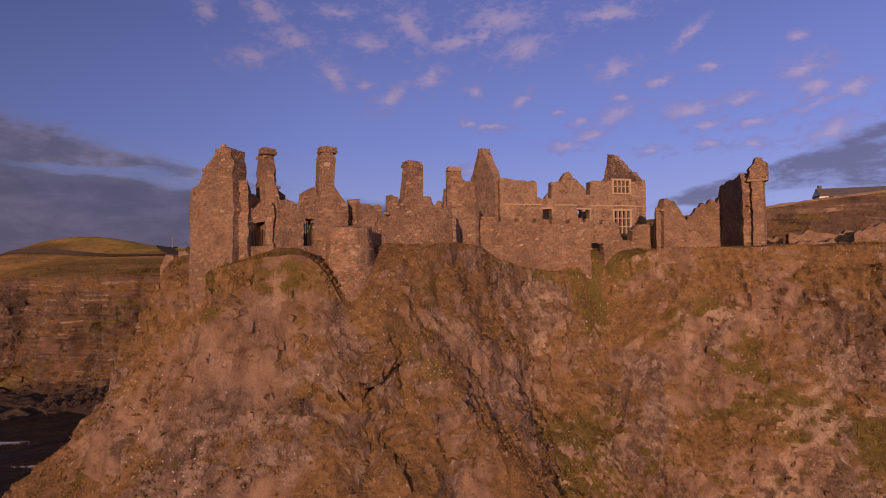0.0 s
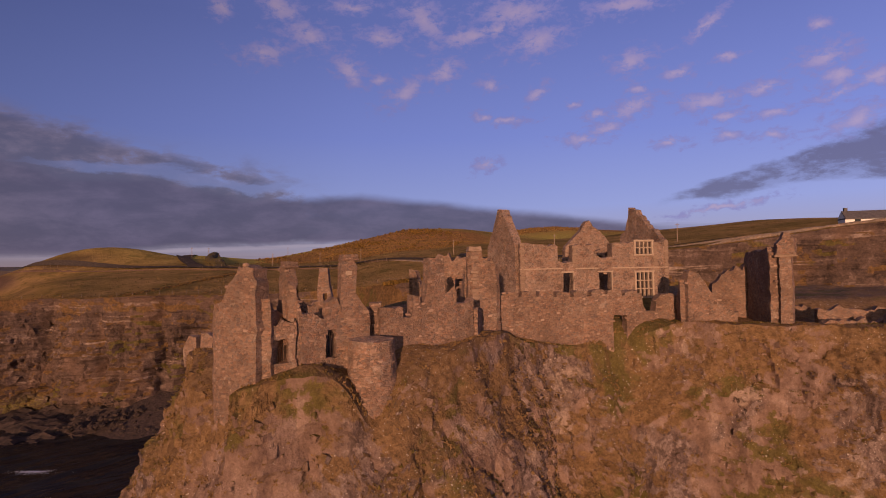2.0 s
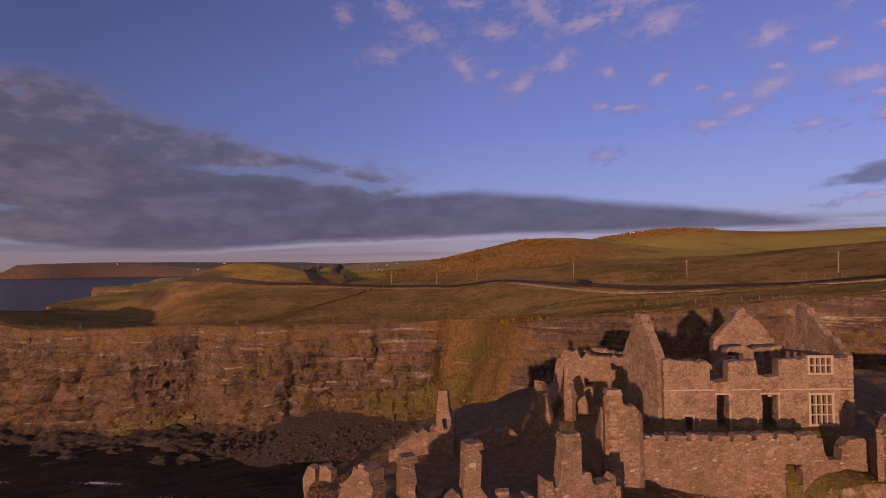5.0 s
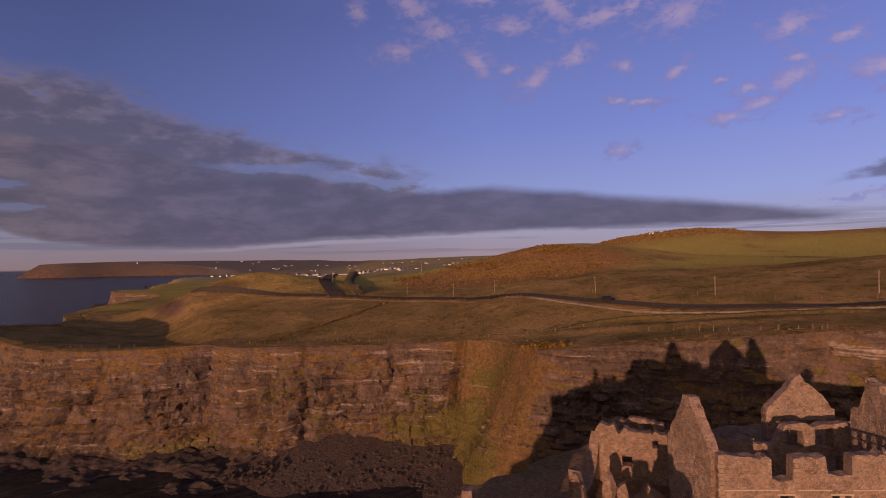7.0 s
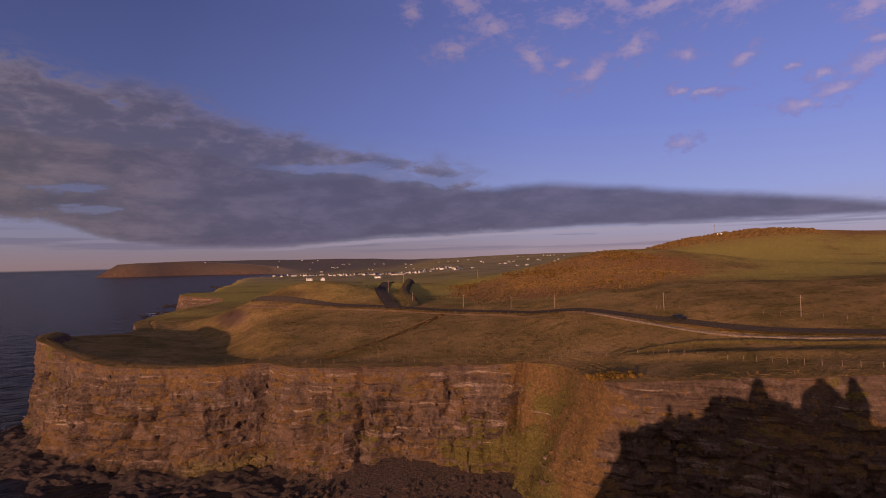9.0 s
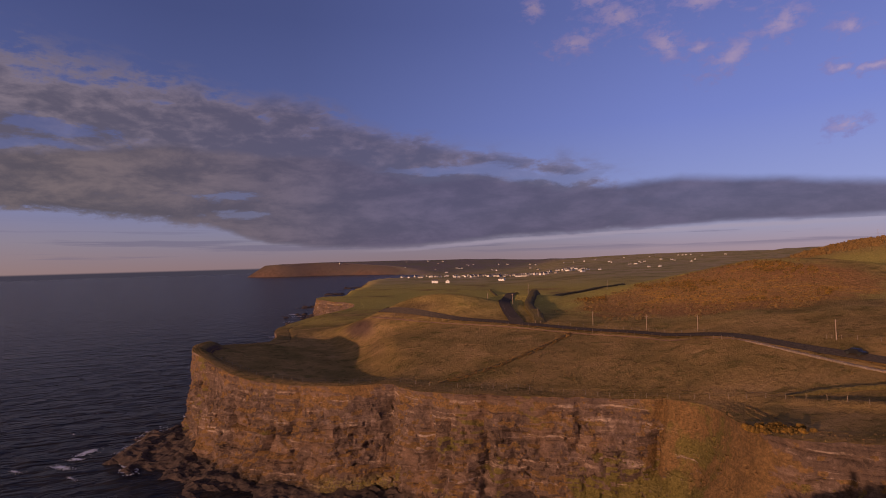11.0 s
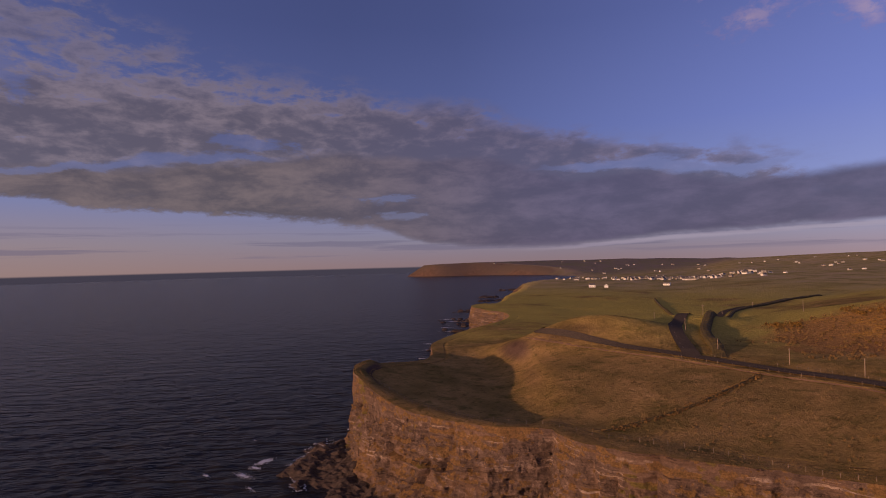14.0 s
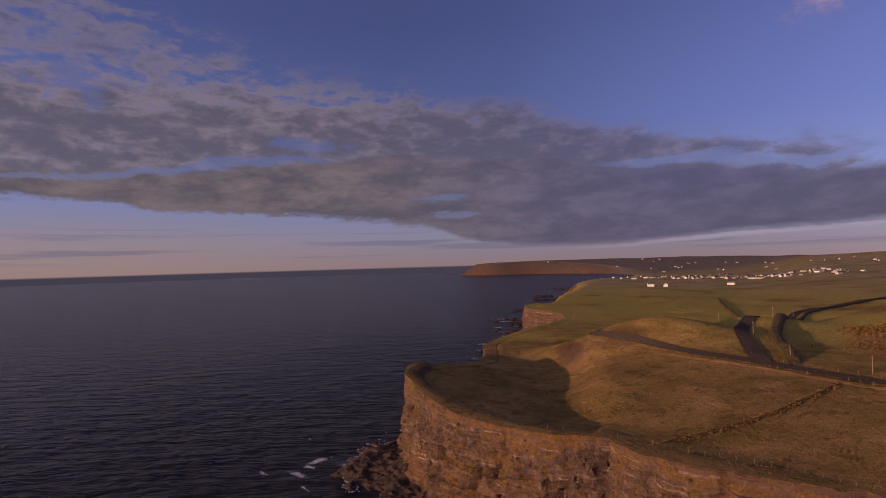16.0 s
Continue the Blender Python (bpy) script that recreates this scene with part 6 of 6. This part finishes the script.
fence("wire fence on weathered posts along the cliff edge", [(-172, 136), (-150, 131), (-136, 132), (-120, 133), (-104, 142), (-85, 141.5), (-73.5, 146), (-62, 149), (-51, 149), (-40, 151), (-31, 151), (-17, 151), (-3, 147), (8, 140.5), (17, 133.5), (26, 125.5), (36, 118.5)], 3.1)
fence("roadside fence of pale posts", [(-33, 204.5), (-55, 214.5), (-80, 218.5), (-97, 220)], 3.0)
fence("roadside fence of pale posts", [(58, 150), (43, 162), (26.6, 174), (13, 182), (-4, 191)], 2.6)
fence("roadside fence of pale posts", [(-105, 215), (-125, 217.5), (-152, 222), (-168, 223.5)], 3.0)
fence("roadside fence of pale posts", [(-25, 193), (-34, 199), (-55, 208.5), (-80, 211.5), (-100, 214.5)], 2.9)


def pole(x, y, h, lean=0.0):
    z = float(land(x, y))
    t = thing("utility_pole", "tall weathered wooden telegraph pole with a crossarm", "pole", (x, y, z), "poles along the road")
    bm = bmesh.new()
    bmesh.ops.create_cone(bm, cap_ends=True, segments=8, radius1=0.12, radius2=0.08, depth=h + 0.5, matrix=Matrix.Translation((0, 0, h / 2 - 0.25)))
    part("shaft", bm, TIMBER, t)
    part("crossarm", box(bmesh.new(), (-0.6, -0.05, h - 0.5), (0.6, 0.05, h - 0.4)), TIMBER, t)
    t.rotation_euler = (0, lean, rng.uniform(0, 3))


for x, y in ((-74, 221.4), (-53.7, 215.5), (-36.8, 209.5), (-1.9, 189.5), (-97, 225), (-121, 252), (29, 173), (60, 157), (-135, 300), (-190, 456), (-192, 520), (-194, 600), (-190, 690), (-160, 300), (-101, 330)):
    pole(x, y, 4.9, rng.uniform(-0.03, 0.03))

mast = thing("radio_mast", "slender radio mast on the hilltop", "mast", (52, 614, float(land(52, 614))))
for x, y, h, r in ((0, 0, 11.5, 0.16), (-9, 3, 7.0, 0.13)):
    bm = bmesh.new()
    bmesh.ops.create_cone(bm, cap_ends=True, segments=6, radius1=r, radius2=r * 0.6, depth=h, matrix=Matrix.Translation((x, y, h / 2 - 0.3)))
    part("shaft", bm, TIMBER, mast)
part("antenna", box(bmesh.new(), (-0.6, -0.1, 8.6), (0.6, 0.1, 9.6)), TIMBER, mast)
part("hut", box(bmesh.new(), (2, -2, -0.5), (7, 1, 2.0), None, 0.1), LIME, mast)


# ---- cars ----
def car(name, label, x, y, turn, paint):
    z = float(land(x, y)) + 0.36
    c = thing(name, label, "car", (x, y, z))
    bm = bmesh.new()
    side = [(-2.1, 0.35), (-2.1, 0.75), (-1.9, 0.92), (-1.2, 0.98), (-0.65, 1.42), (0.75, 1.45), (1.35, 1.02), (2.0, 0.85), (2.12, 0.6), (2.1, 0.35)]
    rows = []
    for w_, inset in ((-0.84, 0.12), (-0.7, 0.0), (0.7, 0.0), (0.84, 0.12)):
        rows.append([bm.verts.new((a * (1 - inset * 0.1), w_ * (0.8 if b > 1.1 else 1.0), b - inset * 0.3 * (b > 0.8))) for a, b in side])
    for r0, r1 in zip(rows, rows[1:]):
        for i in range(len(side)):
            j = (i + 1) % len(side)
            bm.faces.new((r0[i], r0[j], r1[j], r1[i]))
    bm.faces.new(rows[0])
    bm.faces.new(rows[-1][::-1])
    part("body", bm, paint, c)
    for wx_ in (-1.3, 1.3):
        for wy_ in (-0.78, 0.78):
            bm = bmesh.new()
            bmesh.ops.create_cone(bm, cap_ends=True, segments=14, radius1=0.33, radius2=0.33, depth=0.2, matrix=Matrix.Translation((wx_, wy_, 0.33)) @ Matrix.Rotation(radians(90), 4, "X"))
            part("wheel", bm, RUBBER, c)
    for sgn in (-1, 1):
        part("side_window", box(bmesh.new(), (-0.9, sgn * 0.72 - 0.03, 1.0), (0.9, sgn * 0.72 + 0.03, 1.32)), GLASS, c)
    c.rotation_euler = (0, 0, radians(turn))
    return c


RUBBER = material("tyre_rubber", flat_noise((0.015, 0.015, 0.015), (0.04, 0.04, 0.04), 5, 0.01))
GLASS = material("car_window", lambda k, p, bs: ((0.02, 0.022, 0.026), None, 0), 0.1, 0, 0.5)
DARKPAINT = material("dark_car_paint", lambda k, p, bs: ((0.014, 0.013, 0.014), None, 0), 0.45, 0.0, 0.3)
car("parked_car", "dark parked car beside the coast road", 1.2, 176.4, 140, DARKPAINT)


# ---- houses ----
def house(label, x, y, length, depth, h, turn, z=None, chimneys=(0.0,), group="", windows=3, coat=LIME):
    zz = float(land(x, y)) - 0.3 if z is None else z
    t = thing("house", label, "house", (x, y, zz), group)
    part("wall", box(bmesh.new(), (-length / 2, -depth / 2, 0), (length / 2, depth / 2, h)), coat, t)
    bm = bmesh.new()
    r = depth * 0.42
    pr = [(-depth / 2 - 0.3, h - 0.15), (0, h + r), (depth / 2 + 0.3, h - 0.15), (depth / 2 + 0.3, h - 0.35), (-depth / 2 - 0.3, h - 0.35)]
    ends = [[bm.verts.new((s * (length / 2 + 0.02), a, b)) for a, b in pr] for s in (-1, 1)]
    for i in range(5):
        j = (i + 1) % 5
        bm.faces.new((ends[0][i], ends[0][j], ends[1][j], ends[1][i]))
    bm.faces.new(ends[0]), bm.faces.new(ends[1][::-1])
    part("roof", bm, SLATE, t)
    for s in (-1, 1):
        bm = bmesh.new()
        tri_ = [bm.verts.new((s * (length / 2 + 0.04), a, b)) for a, b in ((-depth / 2, h - 0.1), (depth / 2, h - 0.1), (0, h + r - 0.25))]
        tri2 = [bm.verts.new((s * (length / 2 - 0.2), v.co.y, v.co.z)) for v in tri_]
        bm.faces.new(tri_), bm.faces.new(tri2[::-1])
        for i in range(3):
            bm.faces.new((tri_[i], tri_[(i + 1) % 3], tri2[(i + 1) % 3], tri2[i]))
        part("gable", bm, coat, t)
    for c in chimneys:
        part("chimney", box(bmesh.new(), (c * length / 2 - 0.3, -0.3, h + r - 0.8), (c * length / 2 + 0.3, 0.3, h + r + 0.6)), SLATE, t)
    for i in range(windows):
        u = (i + 0.5) / windows * length - length / 2
        part("window", box(bmesh.new(), (u - 0.5, -depth / 2 - 0.04, h * 0.4), (u + 0.5, -depth / 2 + 0.1, h * 0.4 + 1.2)), GLASS, t)
    t.rotation_euler = (0, 0, radians(turn))
    return t


house("long low whitewashed farmhouse with a slate roof", 84.2, 112, 17, 3.4, 1.9, -14, z=41.1, chimneys=(-0.92,), windows=4)
house("white gabled house on the coast road", -618, 930, 11, 7, 5, 40, chimneys=(-0.9, 0.9))
house("white gabled house on the coast road", -600, 948, 9, 6.5, 4.5, -50, chimneys=(0.9,))
house("low white house in the fields", -528, 1039, 12, 6.5, 4, 10, chimneys=(0.5,))
def rendered(k, p, bs):
    g = k.noise(p, 0.4, 3.0)
    c = k.ramp(k.n("ObjectInfo").outputs["Random"], [(0.0, (0.2, 0.17, 0.14)), (0.5, (0.42, 0.39, 0.35)), (1.0, (0.68, 0.66, 0.62))])
    return k.mix(0.2, c, k.mix(g, (0.2, 0.2, 0.2), (0.8, 0.8, 0.8)), "OVERLAY"), None, 0


RENDER_COAT = material("rendered_walls", rendered)
village = [house("white village house with a dark roof", -1000, 1700, 8, 6, 3.6, 20, group="village houses", windows=2, coat=RENDER_COAT), house("white village terrace with a dark roof", -1010, 1740, 14, 6.5, 4.4, -10, group="village houses", windows=4, coat=RENDER_COAT)]
done = 0
while done < 240:
    x, y = rng.gauss(-810, 150), rng.gauss(1640, 130)
    if done > 190:
        x, y = rng.uniform(-2300, -300), rng.uniform(2350, 3600)
    z = float(land(x, y))
    if z < 3 or not bool(inside(np.array([x]), np.array([y]), RING)[0]):
        continue
    copy_thing(rng.choice(village), pose(x, y, z - 0.3, 0, 0, rng.uniform(0, 180)))
    done += 1


# ---- gorse ----
def gorse_mat(k, p, bs):
    n = k.noise(p, 0.9, 6.0, 0.75)
    c = k.ramp(n, [(0.38, (0.06, 0.04, 0.014)), (0.54, (0.13, 0.075, 0.022)), (0.66, (0.34, 0.175, 0.028)), (0.85, (0.52, 0.28, 0.035))])
    return c, n, 0.2


def scrub_mat(k, p, bs):
    n = k.noise(p, 0.7, 6.0, 0.75)
    return k.ramp(n, [(0.3, (0.075, 0.048, 0.02)), (0.55, (0.15, 0.09, 0.036)), (0.78, (0.24, 0.14, 0.056))]), n, 0.2


GORSE = material("flowering_gorse", gorse_mat, 1.0, 0, 0.0)
SCRUB = material("brown_scrub", scrub_mat, 1.0, 0, 0.0)


def clumps(name, n, where, size, mat, label, seed):
    r = random.Random(seed)
    verts, faces = [], []
    made = 0
    while made < n:
        x, y = where(r)
        z = float(land(x, y))
        s = r.uniform(*size)
        # a low heap of crossed leafy sprays
        for _ in range(7):
            a, h, w_ = r.random() * 6.283, s * r.uniform(0.5, 1.0), s * r.uniform(0.35, 0.7)
            ox, oy = r.gauss(0, s * 0.35), r.gauss(0, s * 0.35)
            c, q = math.cos(a) * w_, math.sin(a) * w_
            k = len(verts)
            verts += [(x + ox - c, y + oy - q, z - 0.1), (x + ox + c, y + oy + q, z - 0.1), (x + ox + c * 0.6 + q * 0.3, y + oy + q * 0.6 - c * 0.3, z + h * r.uniform(0.7, 1.0)), (x + ox - c * 0.5 + q * 0.3, y + oy - q * 0.5 - c * 0.3, z + h),
                      (x + ox + q * 0.8, y + oy - c * 0.8, z - 0.1)]
            faces += [(k, k + 1, k + 2, k + 3), (k, k + 3, k + 4), (k + 1, k + 4, k + 2), (k + 2, k + 4, k + 3)]
        made += 1
    return tagged(part(name, (verts, [], faces), mat), label, "bushes", kind="stuff")


def on_hill(r):
    while True:
        x, y = r.uniform(-115, 15), r.uniform(232, 345)
        if ((x + 48) / 62) ** 2 + ((y - 285) / 58) ** 2 + 0.5 * noise.noise((x * 0.05, y * 0.05, 0)) < 0.75:
            return x, y


def gorse_heart(r):
    while True:
        x, y = on_hill(r)
        if noise.noise((x * 0.03, y * 0.06, 9.0)) + 0.35 * noise.noise((x * 0.2, y * 0.2, 3.0)) > 0.22 and y > 262:
            return x, y


clumps("scrub", 900, on_hill, (0.25, 0.7), SCRUB, "brown scrub covering the hillside", 11)
clumps("gorse", 420, gorse_heart, (0.3, 0.9), GORSE, "yellow flowering gorse on the hillside", 12)
clumps("gorse", 60, lambda r: (r.gauss(-12, 2.0), r.gauss(128, 1.0)), (0.5, 1.0), GORSE, "bright yellow gorse bush at the cliff edge", 13)
clumps("scrub", 700, lambda r: (r.uniform(-20, 130), r.uniform(560, 640)), (0.8, 2.2), SCRUB, "scrub along the hill crest", 14)
WALL_X = [(146, -92), (153, -89), (164, -84), (176, -81), (187, -80), (199, -78.5), (209, -78)]


def beside_wall(r):
    y = 146 + 62 * r.random()
    return lerp_table(WALL_X, y) + r.gauss(0, 0.7), y


clumps("scrub", 240, beside_wall, (0.15, 0.5), SCRUB, "rough tussocks along the field wall", 15)
clumps("scrub", 320, lambda r: (r.gauss(-70, 30), r.gauss(168, 16)), (0.12, 0.3), SCRUB, "scattered tussocks on the clifftop meadow", 16)
